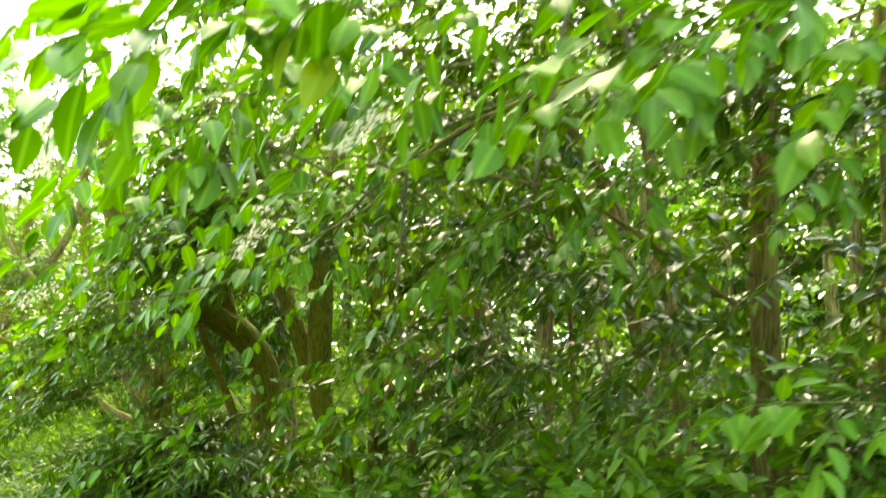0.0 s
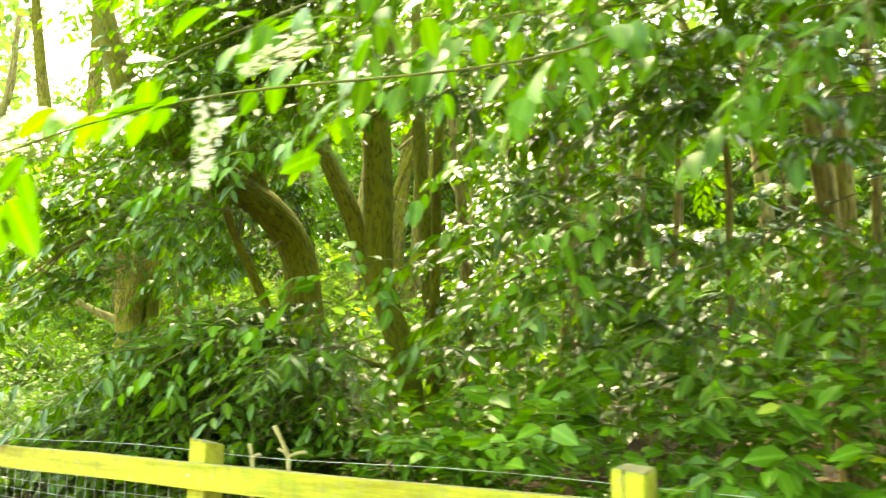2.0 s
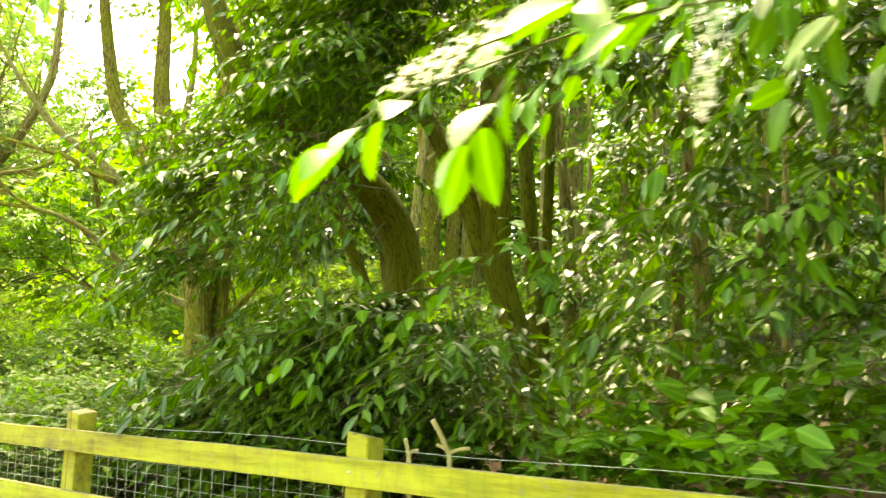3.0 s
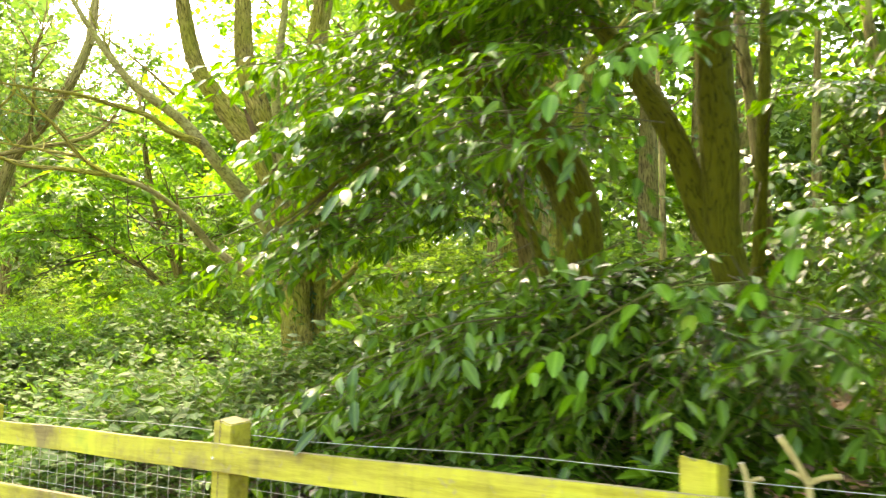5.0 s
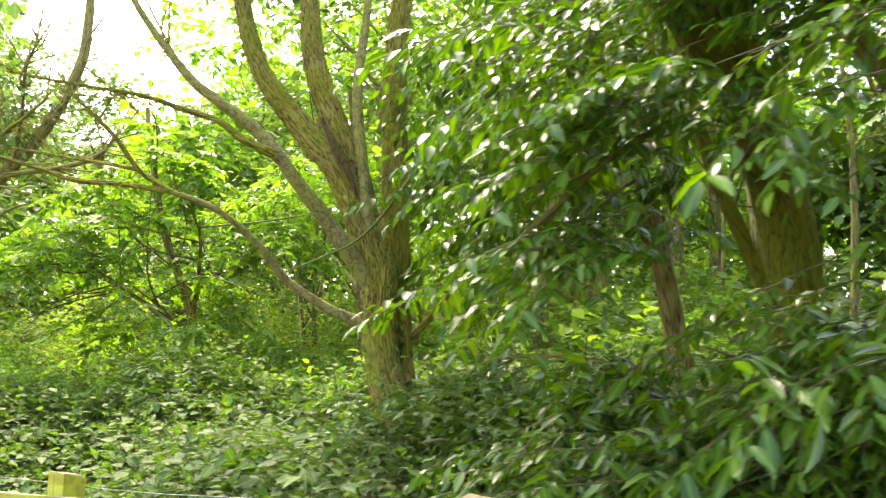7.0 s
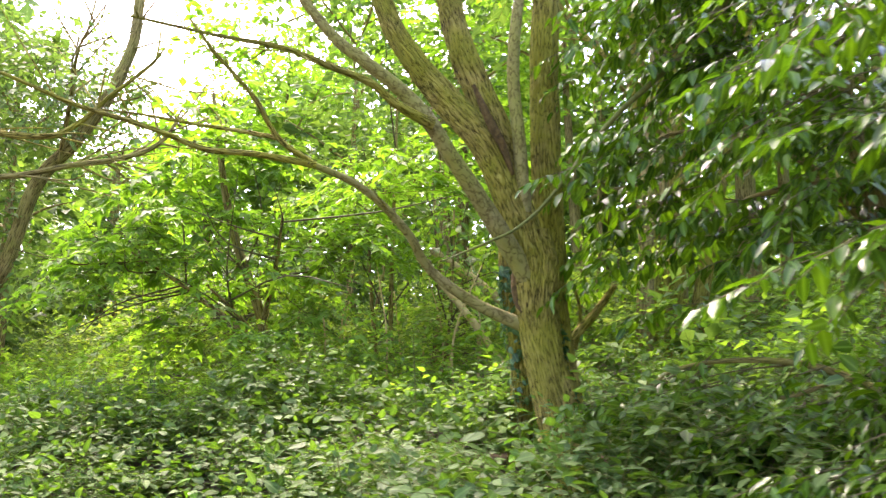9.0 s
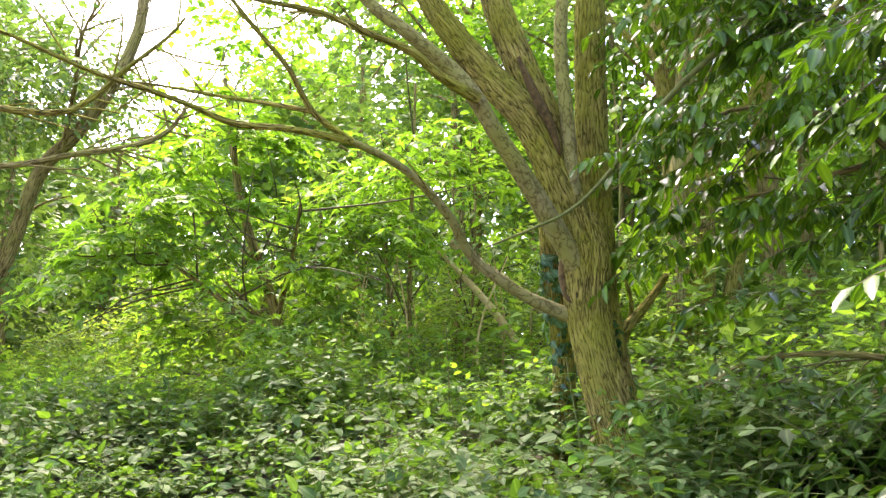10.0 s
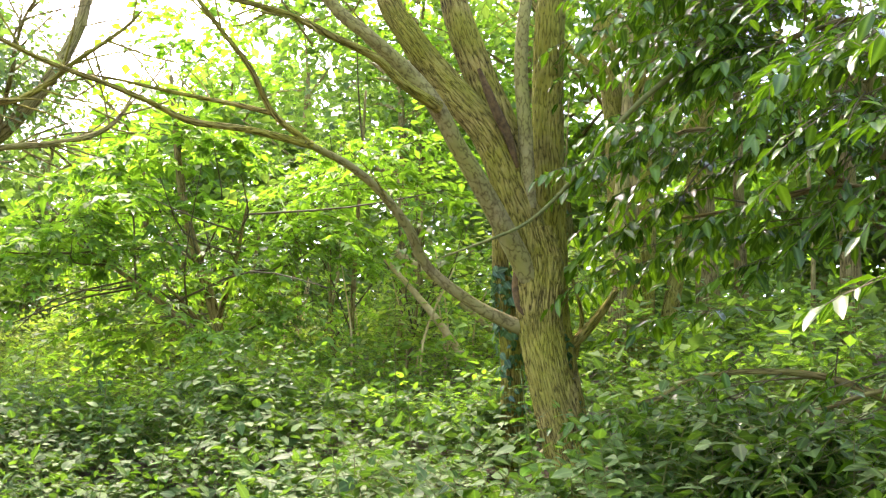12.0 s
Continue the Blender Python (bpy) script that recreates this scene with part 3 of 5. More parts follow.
LIMB_B = [(-8.19, 4.61, 2.53, 0.0711), (-8.25, 4.56, 2.84, 0.072), (-8.36, 4.49, 3.16, 0.0684), (-8.45, 4.43, 3.44, 0.0639), (-8.54, 4.43, 3.79, 0.0567), (-8.62, 4.47, 4.44, 0.045), (-8.71, 4.45, 5.4, 0.0243)]
LIMB_C = [(-7.9, 4.74, 1.1, 0.06), (-8.0, 4.79, 1.5, 0.062), (-8.09, 4.86, 1.95, 0.0644), (-8.11, 4.87, 2.3, 0.0736), (-8.11, 4.83, 2.76, 0.07452), (-8.09, 4.79, 3.24, 0.07268), (-8.06, 4.74, 3.54, 0.06992), (-8.03, 4.77, 4.06, 0.06072), (-7.96, 4.87, 4.82, 0.046), (-7.9, 4.92, 5.81, 0.02208)]
LIMB_D = [(-8.12, 4.54, 2.45, 0.029), (-8.11, 4.47, 2.81, 0.027), (-8.11, 4.41, 3.1, 0.026), (-8.08, 4.36, 3.38, 0.024), (-8.02, 4.36, 3.83, 0.02), (-7.95, 4.3, 4.26, 0.012)]
LIMB_E = [(-8.13, 4.58, 2.1, 0.0527), (-8.25, 4.29, 2.46, 0.0442), (-8.32, 4.07, 2.68, 0.03825), (-8.37, 3.94, 2.83, 0.03825), (-8.47, 3.83, 2.98, 0.0323), (-8.6, 3.66, 3.12, 0.0289), (-8.73, 3.57, 3.25, 0.0255), (-8.92, 3.39, 3.58, 0.0187), (-9.09, 3.21, 3.97, 0.0102)]
LIMB_E2 = [(-8.33, 3.9, 2.8, 0.0255), (-8.42, 3.71, 2.86, 0.01955), (-8.5, 3.59, 2.95, 0.01615), (-8.61, 3.4, 2.99, 0.0136), (-8.73, 3.2, 3.03, 0.01105), (-8.93, 2.98, 3.05, 0.00765), (-9.18, 2.71, 3.09, 0.0051)]
LIMB_F = [(-8.14, 4.66, 1.82, 0.036), (-8.35, 4.47, 1.93, 0.02664), (-8.51, 4.3, 2.07, 0.02304), (-8.56, 4.19, 2.17, 0.0216), (-8.56, 4.05, 2.28, 0.01944), (-8.61, 3.87, 2.41, 0.01728), (-8.68, 3.7, 2.5, 0.01512), (-8.77, 3.46, 2.55, 0.01224)]
LIMB_F1 = [(-8.75, 3.5, 2.545, 0.015), (-8.92, 3.26, 2.56, 0.012), (-9.09, 3.11, 2.57, 0.012), (-9.17, 2.93, 2.61, 0.01), (-9.25, 2.77, 2.64, 0.009), (-9.35, 2.59, 2.67, 0.008), (-9.51, 2.36, 2.76, 0.006), (-9.63, 2.18, 2.8, 0.003)]
LIMB_F2 = [(-8.76, 3.48, 2.55, 0.015), (-8.85, 3.34, 2.65, 0.012), (-8.86, 3.19, 2.79, 0.011), (-8.9, 3.08, 2.89, 0.009), (-8.94, 2.98, 2.98, 0.008), (-9.02, 2.91, 3.12, 0.005)]
LIMB_F3 = [(-8.85, 3.34, 2.65, 0.01), (-8.98, 3.26, 2.68, 0.009), (-9.19, 3.14, 2.72, 0.007), (-9.44, 2.98, 2.77, 0.005), (-9.67, 2.85, 2.8, 0.002)]
LIMB_G = [(-8.09, 4.8, 1.66, 0.03), (-7.91, 4.96, 1.9, 0.024), (-7.81, 5.09, 2.09, 0.015)]
LIMB_G2 = [(-8.0, 4.93, 1.72, 0.013), (-7.96, 4.92, 1.93, 0.012), (-7.99, 4.86, 2.12, 0.007)]


def build_main_tree():
    tree = thing("tree", "tall many-stemmed tree with furrowed grey-brown bark and bare lower limbs", "tree", (-8.13, 4.86, 0.95))
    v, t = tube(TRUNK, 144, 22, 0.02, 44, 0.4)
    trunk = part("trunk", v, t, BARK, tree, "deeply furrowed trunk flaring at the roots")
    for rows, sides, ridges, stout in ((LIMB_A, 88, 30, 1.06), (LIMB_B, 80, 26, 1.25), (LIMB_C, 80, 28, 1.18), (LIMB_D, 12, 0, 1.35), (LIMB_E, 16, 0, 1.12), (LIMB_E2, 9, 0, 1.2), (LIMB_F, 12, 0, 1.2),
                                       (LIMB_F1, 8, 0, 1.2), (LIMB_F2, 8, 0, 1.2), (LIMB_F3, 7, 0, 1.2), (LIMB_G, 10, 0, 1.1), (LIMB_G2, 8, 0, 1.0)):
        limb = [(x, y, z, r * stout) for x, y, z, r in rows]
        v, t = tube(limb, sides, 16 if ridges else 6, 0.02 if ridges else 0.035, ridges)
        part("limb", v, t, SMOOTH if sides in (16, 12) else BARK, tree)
    v, t = tube([(-8.281, 4.254, 3.13, 0.012), (-8.229, 4.312, 2.959, 0.024), (-8.177, 4.383, 2.81, 0.024), (-8.145, 4.452, 2.646, 0.01)], 10, 5, 0.12)
    part("wound", v, t, WOUND, tree, "reddish rotten hollow in the fork")
    v, t = tube([(-8.16, 4.55, 2.24, 0.006), (-8.175, 4.56, 2.16, 0.022), (-8.19, 4.575, 2.06, 0.03), (-8.18, 4.57, 1.96, 0.02), (-8.15, 4.55, 1.9, 0.006)], 12, 5, 0.12)
    part("hollow", v, t, WOUND, tree, "dark rotten cleft in the trunk's side")
    branchlets(tree, [LIMB_F1, LIMB_F2, LIMB_F3, LIMB_E2, LIMB_F], 26, BARK, 0.55, 0.005)
    branchlets(tree, [LIMB_A[4:], LIMB_B[4:], LIMB_C[5:], LIMB_E[5:]], 40, BARK, 0.9, 0.009)
    # second, ivied stem behind the trunk
    stem = [(-8.5, 5.2, 0.8, 0.085), (-8.44, 5.14, 1.57, 0.065), (-8.44, 5.05, 1.98, 0.058), (-8.45, 4.99, 2.25, 0.048), (-8.46, 4.94, 2.7, 0.036), (-8.6, 4.95, 3.6, 0.02)]
    v, t = tube(stem, 14, 6, 0.04, 8)
    part("stem", v, t, BARK, tree)
    n = 520
    k = rng.uniform(0, 1, n)
    line = smooth_line(stem[:4], 12)
    at = line[(k * (len(line) - 1)).astype(int)]
    d = rng.normal(size=(n, 3)) * np.array([1, 1, 0.25])
    d = unit(d)
    pts = at[:, :3] + d * (at[:, 3:4] + 0.02)
    v, t, uv = leaves(HEART_LEAF, pts, rng.normal(0, 0.5, (n, 3)) - np.array([0, 0, 0.8]), d + rng.normal(0, 0.25, (n, 3)), rng.uniform(0.03, 0.065, n))
    part("ivy", v, t, IVY, tree, "ivy climbing the rear stem", uv, kind="stuff")
    # ivy on the right flank of the trunk
    n = 90
    line = smooth_line(TRUNK[2:5], 12)
    at = line[rng.integers(0, len(line), n)]
    d = unit(np.stack([0.9 + 0 * rng.random(n), 0.6 + 0.8 * rng.random(n), 0 * rng.random(n)], 1))
    v, t, uv = leaves(HEART_LEAF, at[:, :3] + d * (at[:, 3:4] + 0.015), rng.normal(0, 0.5, (n, 3)) - np.array([0, 0, 0.8]), d + rng.normal(0, 0.25, (n, 3)), rng.uniform(0.025, 0.05, n))
    part("ivy", v, t, IVY, tree, "", uv, kind="stuff")
    # high crown, mostly above the view; its rear clumps are added for shade below
    foliage(tree, [(-9.2, 4.4, 5.6, 1.4, 1.3, 0.7), (-7.8, 5.0, 5.8, 1.3, 1.2, 0.8), (-8.4, 5.4, 5.2, 1.6, 1.0, 0.5), (-8.0, 5.9, 4.9, 1.3, 0.7, 0.4), (-8.9, 5.4, 5.6, 1.4, 0.9, 0.5)], 380, LOW_LEAF, CANOPY, 10, 0.5, 0.1, 0.2, label="high leafy crown with added shading clumps")


build_main_tree()


# ---- laurel trees ----
def laurel(label, trunks, blobs, n, west=-20.0, size=0.09, mat=LAUREL, at=None, outline=MID_LEAF, droop=0.42, bark=MOSSY, bias=(0, -0.25, 0), shell=0.4):
    p = trunks[0][0]
    tree = thing("laurel_tree", label, "tree", at or (p[0], p[1], float(ground_height(p[0], p[1]))), "laurels along the fence")
    for k, tr in enumerate(trunks):
        v, t = tube(tr, 20 if tr[0][3] > 0.06 else 10, 6, 0.05, 9 if tr[0][3] > 0.06 else 0, 0.5 if k == 0 else 0.0)
        part("trunk" if k == 0 else "limb", v, t, bark, tree)
    if n:
        fans(tree, blobs, int(n * 11 / 62), outline, mat, 8, 0.72, size, droop, label="glossy drooping leaves", shell=shell, bias=bias,
             keep=lambda b: (b[:, 0] > west) & (b[:, 1] > np.where(b[:, 2] > 3.1, -9.0, np.where(b[:, 2] > 1.35, 2.4, 2.78))) & (b[:, 2] > ground_height(b[:, 0], b[:, 1]) + 0.12))
        branchlets(tree, trunks, int(6 + n / 80), TWIG, 0.6, 0.006)
    return tree


TC = [(-5.53, 4.32, 0.5, 0.175), (-5.55, 4.28, 1.2, 0.14), (-5.57, 4.21, 1.75, 0.128), (-5.58, 4.15, 2.15, 0.12), (-5.6, 3.92, 2.42, 0.108), (-5.62, 3.5, 2.58, 0.1), (-5.7, 3.2, 2.74, 0.09), (-5.86, 2.98, 2.98, 0.08), (-6.1, 2.9, 3.6, 0.06), (-6.3, 2.9, 4.3, 0.03)]
TC_R = [(-5.56, 3.84, 2.38, 0.056), (-5.6, 3.72, 2.75, 0.058), (-5.66, 3.7, 3.2, 0.053), (-5.72, 3.72, 3.9, 0.042), (-5.8, 3.8, 4.7, 0.024)]
TC_THIN = [(-5.6, 4.0, 1.6, 0.036), (-5.68, 3.88, 1.95, 0.033), (-5.78, 3.74, 2.3, 0.03), (-5.84, 3.6, 2.7, 0.026), (-5.9, 3.5, 3.3, 0.015)]
LONG_H = [(-5.7, 4.3, 4.1, 0.035), (-6.5, 4.55, 3.75, 0.028), (-6.99, 4.56, 3.41, 0.024), (-7.25, 4.47, 3.11, 0.02), (-7.51, 4.39, 2.87, 0.017), (-7.68, 4.39, 2.71, 0.015), (-7.9, 4.37, 2.46, 0.013), (-8.05, 4.3, 2.31, 0.011), (-8.2, 4.2, 2.22, 0.009), (-8.4, 4.1, 2.13, 0.005)]
tc = laurel("leaning mossy laurel tree with arching sprays of glossy leaves", [TC, TC_R, TC_THIN,
            [(-5.58, 3.7, 2.45, 0.026), (-5.75, 3.3, 2.4, 0.018), (-5.9, 2.85, 2.15, 0.011), (-6.05, 2.5, 1.85, 0.004)]],
            [(-6.5, 3.7, 2.8, 0.3, 0.25, 0.2), (-6.1, 2.95, 2.7, 0.3, 0.25, 0.14), (-5.95, 2.75, 1.95, 0.3, 0.3, 0.12), (-6.35, 3.6, 2.42, 0.3, 0.25, 0.16),
             (-6.1, 3.5, 1.12, 0.6, 0.45, 0.26), (-5.55, 3.1, 1.1, 0.6, 0.5, 0.3), (-5.1, 2.9, 1.2, 0.45, 0.4, 0.28), (-5.75, 2.7, 1.1, 0.5, 0.2, 0.2), (-6.5, 3.9, 1.22, 0.35, 0.35, 0.16),
             (-5.3, 3.3, 3.5, 0.6, 0.6, 0.4), (-5.2, 3.0, 2.75, 0.35, 0.25, 0.25), (-5.0, 2.5, 2.1, 0.3, 0.25, 0.25), (-5.75, 2.95, 2.3, 0.3, 0.35, 0.2), (-5.9, 3.05, 1.0, 0.8, 0.3, 0.2), (-5.4, 3.3, 1.25, 0.6, 0.4, 0.2), (-5.35, 3.0, 1.45, 0.45, 0.25, 0.13), (-5.0, 3.0, 1.1, 0.4, 0.25, 0.2)], 2100, west=-6.9, size=0.084, bias=(-0.22, -0.25, 0))
v, t = tube([(x, y, z, r * 0.8) for x, y, z, r in LONG_H], 9, 6, 0.03)
part("limb", v, t, GREENTWIG, tc, "long thin green limb reaching over the clearing")

laurel("mossy upright laurel trunk forking above head height", [
    [(-4.69, 4.4, 0.46, 0.131), (-4.73, 4.31, 0.95, 0.1031), (-4.73, 4.22, 1.45, 0.0874), (-4.78, 4.05, 1.88, 0.083), (-4.77, 4.0, 2.22, 0.0856), (-4.79, 4.0, 2.62, 0.0874), (-4.78, 3.96, 3.01, 0.083), (-4.83, 4.09, 3.67, 0.0699), (-4.85, 4.22, 4.54, 0.0437)],
    [(-4.79, 4.08, 1.83, 0.0602), (-4.89, 4.02, 2.07, 0.0621), (-4.98, 3.96, 2.39, 0.0602), (-5.18, 3.92, 2.78, 0.0534), (-5.31, 3.87, 3.0, 0.0485), (-5.54, 3.77, 3.49, 0.0388), (-5.75, 3.68, 4.09, 0.0214)],
    [(-4.75, 4.52, 0.7, 0.0442), (-4.79, 4.61, 1.46, 0.0394), (-4.75, 4.57, 1.97, 0.0353), (-4.72, 4.53, 2.31, 0.0333), (-4.67, 4.47, 2.88, 0.0299), (-4.66, 4.53, 3.66, 0.0204)],
    [(-4.77, 4.11, 1.41, 0.0189), (-5.04, 3.75, 1.53, 0.0142), (-5.34, 3.4, 1.47, 0.0083)]],
    [(-4.8, 3.0, 2.85, 0.5, 0.4, 0.3), (-4.3, 3.0, 1.3, 0.45, 0.4, 0.35), (-4.9, 3.15, 1.25, 0.4, 0.4, 0.25), (-4.6, 3.3, 3.7, 0.7, 0.6, 0.4), (-4.2, 2.9, 2.75, 0.35, 0.3, 0.3), (-4.2, 4.9, 2.3, 0.5, 0.3, 0.9)], 640)

laurel("slim laurel stem standing behind the mossy trunks", [[(-4.95, 4.95, 0.9, 0.07), (-4.97, 4.85, 1.8, 0.06), (-5.0, 4.74, 2.8, 0.052), (-5.05, 4.7, 4.2, 0.035)]], [], 0)

laurel("cluster of brown laurel stems rising through dense leaves", [
    [(-2.2, 4.15, 0.6, 0.068), (-2.27, 4.07, 1.46, 0.0512), (-2.27, 4.08, 1.97, 0.0488), (-2.3, 3.96, 2.5, 0.0464), (-2.35, 3.97, 2.88, 0.044), (-2.52, 3.77, 3.33, 0.0336), (-2.7, 3.6, 3.9, 0.02)],
    [(-2.22, 4.5, 0.7, 0.052), (-2.26, 4.51, 1.7, 0.0456), (-2.25, 4.38, 2.43, 0.0432), (-2.26, 4.26, 2.99, 0.0384), (-2.26, 4.26, 3.7, 0.024)],
    [(-2.05, 4.0, 0.6, 0.028), (-2.1, 3.95, 1.5, 0.024), (-2.05, 3.9, 2.4, 0.02), (-2.1, 3.8, 3.3, 0.012)],
    [(-2.6, 4.3, 0.7, 0.024), (-2.75, 4.2, 1.6, 0.0208), (-2.7, 4.0, 2.5, 0.016), (-2.9, 3.8, 3.3, 0.0096)],
    [(-3.1, 4.6, 0.8, 0.0224), (-3.15, 4.5, 1.6, 0.0192), (-3.05, 4.4, 2.6, 0.016), (-3.1, 4.3, 3.4, 0.0096)]],
    [(-2.7, 3.6, 2.4, 0.7, 0.4, 0.5), (-3.3, 3.5, 2.0, 0.6, 0.4, 0.4), (-2.0, 3.3, 1.9, 0.5, 0.35, 0.45), (-3.1, 3.3, 3.0, 0.8, 0.6, 0.5), (-2.2, 3.0, 3.1, 0.8, 0.6, 0.5), (-3.4, 4.2, 2.8, 0.5, 0.4, 0.4), (-2.7, 3.4, 3.9, 1.4, 1.0, 0.5), (-2.9, 3.3, 1.5, 0.9, 0.35, 0.4), (-3.8, 3.4, 1.2, 0.4, 0.3, 0.3), (-3.3, 4.0, 1.5, 0.7, 0.4, 0.5)], 1000, size=0.1, bark=BROWN)

rn = laurel("brown laurel trunk with boughs hanging over the path", [
    [(-1.4, 3.6, 0.5, 0.16), (-1.4, 3.5, 1.21, 0.1), (-1.43, 3.5, 1.54, 0.072), (-1.38, 3.41, 2.01, 0.061), (-1.33, 3.33, 2.38, 0.056), (-1.27, 3.26, 2.81, 0.052), (-1.2, 3.2, 3.6, 0.04)],
    [(-1.25, 3.7, 0.6, 0.07), (-1.1, 3.6, 1.3, 0.055), (-0.9, 3.5, 2.2, 0.045), (-0.8, 3.3, 3.2, 0.03)],
    [(-1.3, 3.3, 2.6, 0.014), (-1.4, 2.6, 2.85, 0.01), (-1.75, 1.95, 2.5, 0.006), (-1.95, 1.65, 2.15, 0.004)],
    [(-1.28, 3.25, 2.8, 0.013), (-1.0, 2.4, 2.95, 0.009), (-1.0, 1.6, 2.6, 0.005), (-1.05, 1.3, 2.35, 0.004)],
    [(-1.2, 3.2, 2.5, 0.012), (-0.6, 2.4, 2.65, 0.008), (-0.5, 1.7, 2.4, 0.005), (-0.5, 1.5, 2.25, 0.004)],
    [(-1.38, 3.41, 2.0, 0.012), (-1.9, 2.9, 2.5, 0.009), (-2.2, 2.6, 2.6, 0.005)]],
    # the last four clumps, above the view, are added to shade the boughs
    [(-1.3, 3.0, 1.6, 0.5, 0.35, 0.4), (-0.8, 2.9, 2.0, 0.6, 0.4, 0.5), (-1.4, 2.9, 2.6, 0.7, 0.4, 0.4), (0.1, 3.0, 1.9, 0.7, 0.5, 0.8), (-1.0, 2.8, 3.4, 1.3, 0.7, 0.6), (-1.7, 3.1, 2.1, 0.5, 0.3, 0.4), (-0.6, 3.6, 1.6, 1.0, 0.5, 0.8), (0.8, 3.6, 2.2, 1.2, 0.6, 1.2), (-2.2, 1.8, 3.5, 0.8, 0.6, 0.35), (-2.6, 2.3, 4.1, 1.5, 0.9, 0.4), (-1.3, 1.7, 3.8, 1.1, 0.8, 0.35), (-0.6, 2.2, 4.2, 1.4, 0.9, 0.4)], 1700, size=0.1, bark=BROWN)

laurel("laurel thicket stem half hidden by leaves", [
    [(-3.9, 4.9, 0.9, 0.06), (-3.85, 4.8, 1.8, 0.05), (-3.9, 4.7, 2.8, 0.04), (-4.0, 4.6, 3.9, 0.025)],
    [(-3.5, 5.3, 0.9, 0.05), (-3.6, 5.2, 2.0, 0.045), (-3.5, 5.1, 3.2, 0.03)],
    [(-4.3, 5.4, 0.95, 0.055), (-4.2, 5.4, 2.0, 0.045), (-4.3, 5.2, 3.4, 0.03)],
    [(-3.0, 5.8, 1.0, 0.06), (-2.9, 5.7, 2.2, 0.05), (-3.0, 5.6, 3.6, 0.03)],
    [(-4.9, 5.2, 1.0, 0.05), (-4.85, 5.1, 2.2, 0.045), (-4.95, 5.0, 3.5, 0.03)]],
    [(-3.8, 4.6, 1.5, 0.9, 0.4, 0.4), (-3.2, 4.8, 2.6, 0.9, 0.5, 0.6), (-4.3, 4.6, 3.2, 0.9, 0.5, 0.5), (-2.6, 5.0, 1.7, 0.9, 0.4, 0.6), (-3.6, 5.0, 4.2, 1.4, 0.8, 0.5), (-4.6, 5.2, 2.0, 0.9, 0.5, 0.7), (-1.6, 5.2, 2.2, 1.0, 0.5, 0.9), (-3.0, 5.6, 1.9, 1.2, 0.6, 0.6)], 600, size=0.085, bark=BROWN, outline=LOW_LEAF)

laurel("deep laurel thicket closing the view behind the stems", [
    [(-2.0, 7.2, 1.3, 0.06), (-2.1, 7.1, 2.6, 0.045), (-2.0, 7.0, 4.2, 0.03)],
    [(-4.4, 7.8, 1.4, 0.05), (-4.5, 7.7, 2.8, 0.04), (-4.4, 7.6, 4.4, 0.025)]],
    [(-2.4, 6.9, 2.4, 1.4, 0.6, 0.8), (-4.4, 7.2, 2.2, 1.2, 0.6, 0.6), (-0.4, 6.6, 2.4, 1.2, 0.7, 0.9), (1.4, 6.0, 2.2, 1.2, 0.7, 1.1), (-3.2, 7.2, 3.8, 2.2, 0.8, 0.7), (-0.2, 6.6, 4.0, 2.0, 0.9, 0.7)], 620, size=0.1, bark=BROWN, outline=LOW_LEAF, mat=YOUNG)

laurel("shaded evergreen thicket between the trunks of the wood", [
    [(-5.2, 9.2, 1.6, 0.07), (-5.3, 9.1, 3.0, 0.055), (-5.2, 9.0, 4.8, 0.03)],
    [(-1.0, 9.0, 1.6, 0.06), (-1.1, 8.9, 3.0, 0.05), (-1.0, 8.8, 4.6, 0.03)]],
    [(-4.6, 9.2, 2.9, 0.8, 0.6, 1.0), (-3.4, 8.8, 3.1, 1.1, 0.6, 1.1), (-1.6, 8.8, 2.9, 1.2, 0.6, 1.1), (0.4, 8.6, 3.0, 1.2, 0.6, 1.2), (-4.2, 9.4, 4.6, 1.6, 0.7, 0.8), (-1.0, 9.2, 4.8, 2.0, 0.7, 0.8)], 700, size=0.14, bark=BROWN, outline=LOW_LEAF)

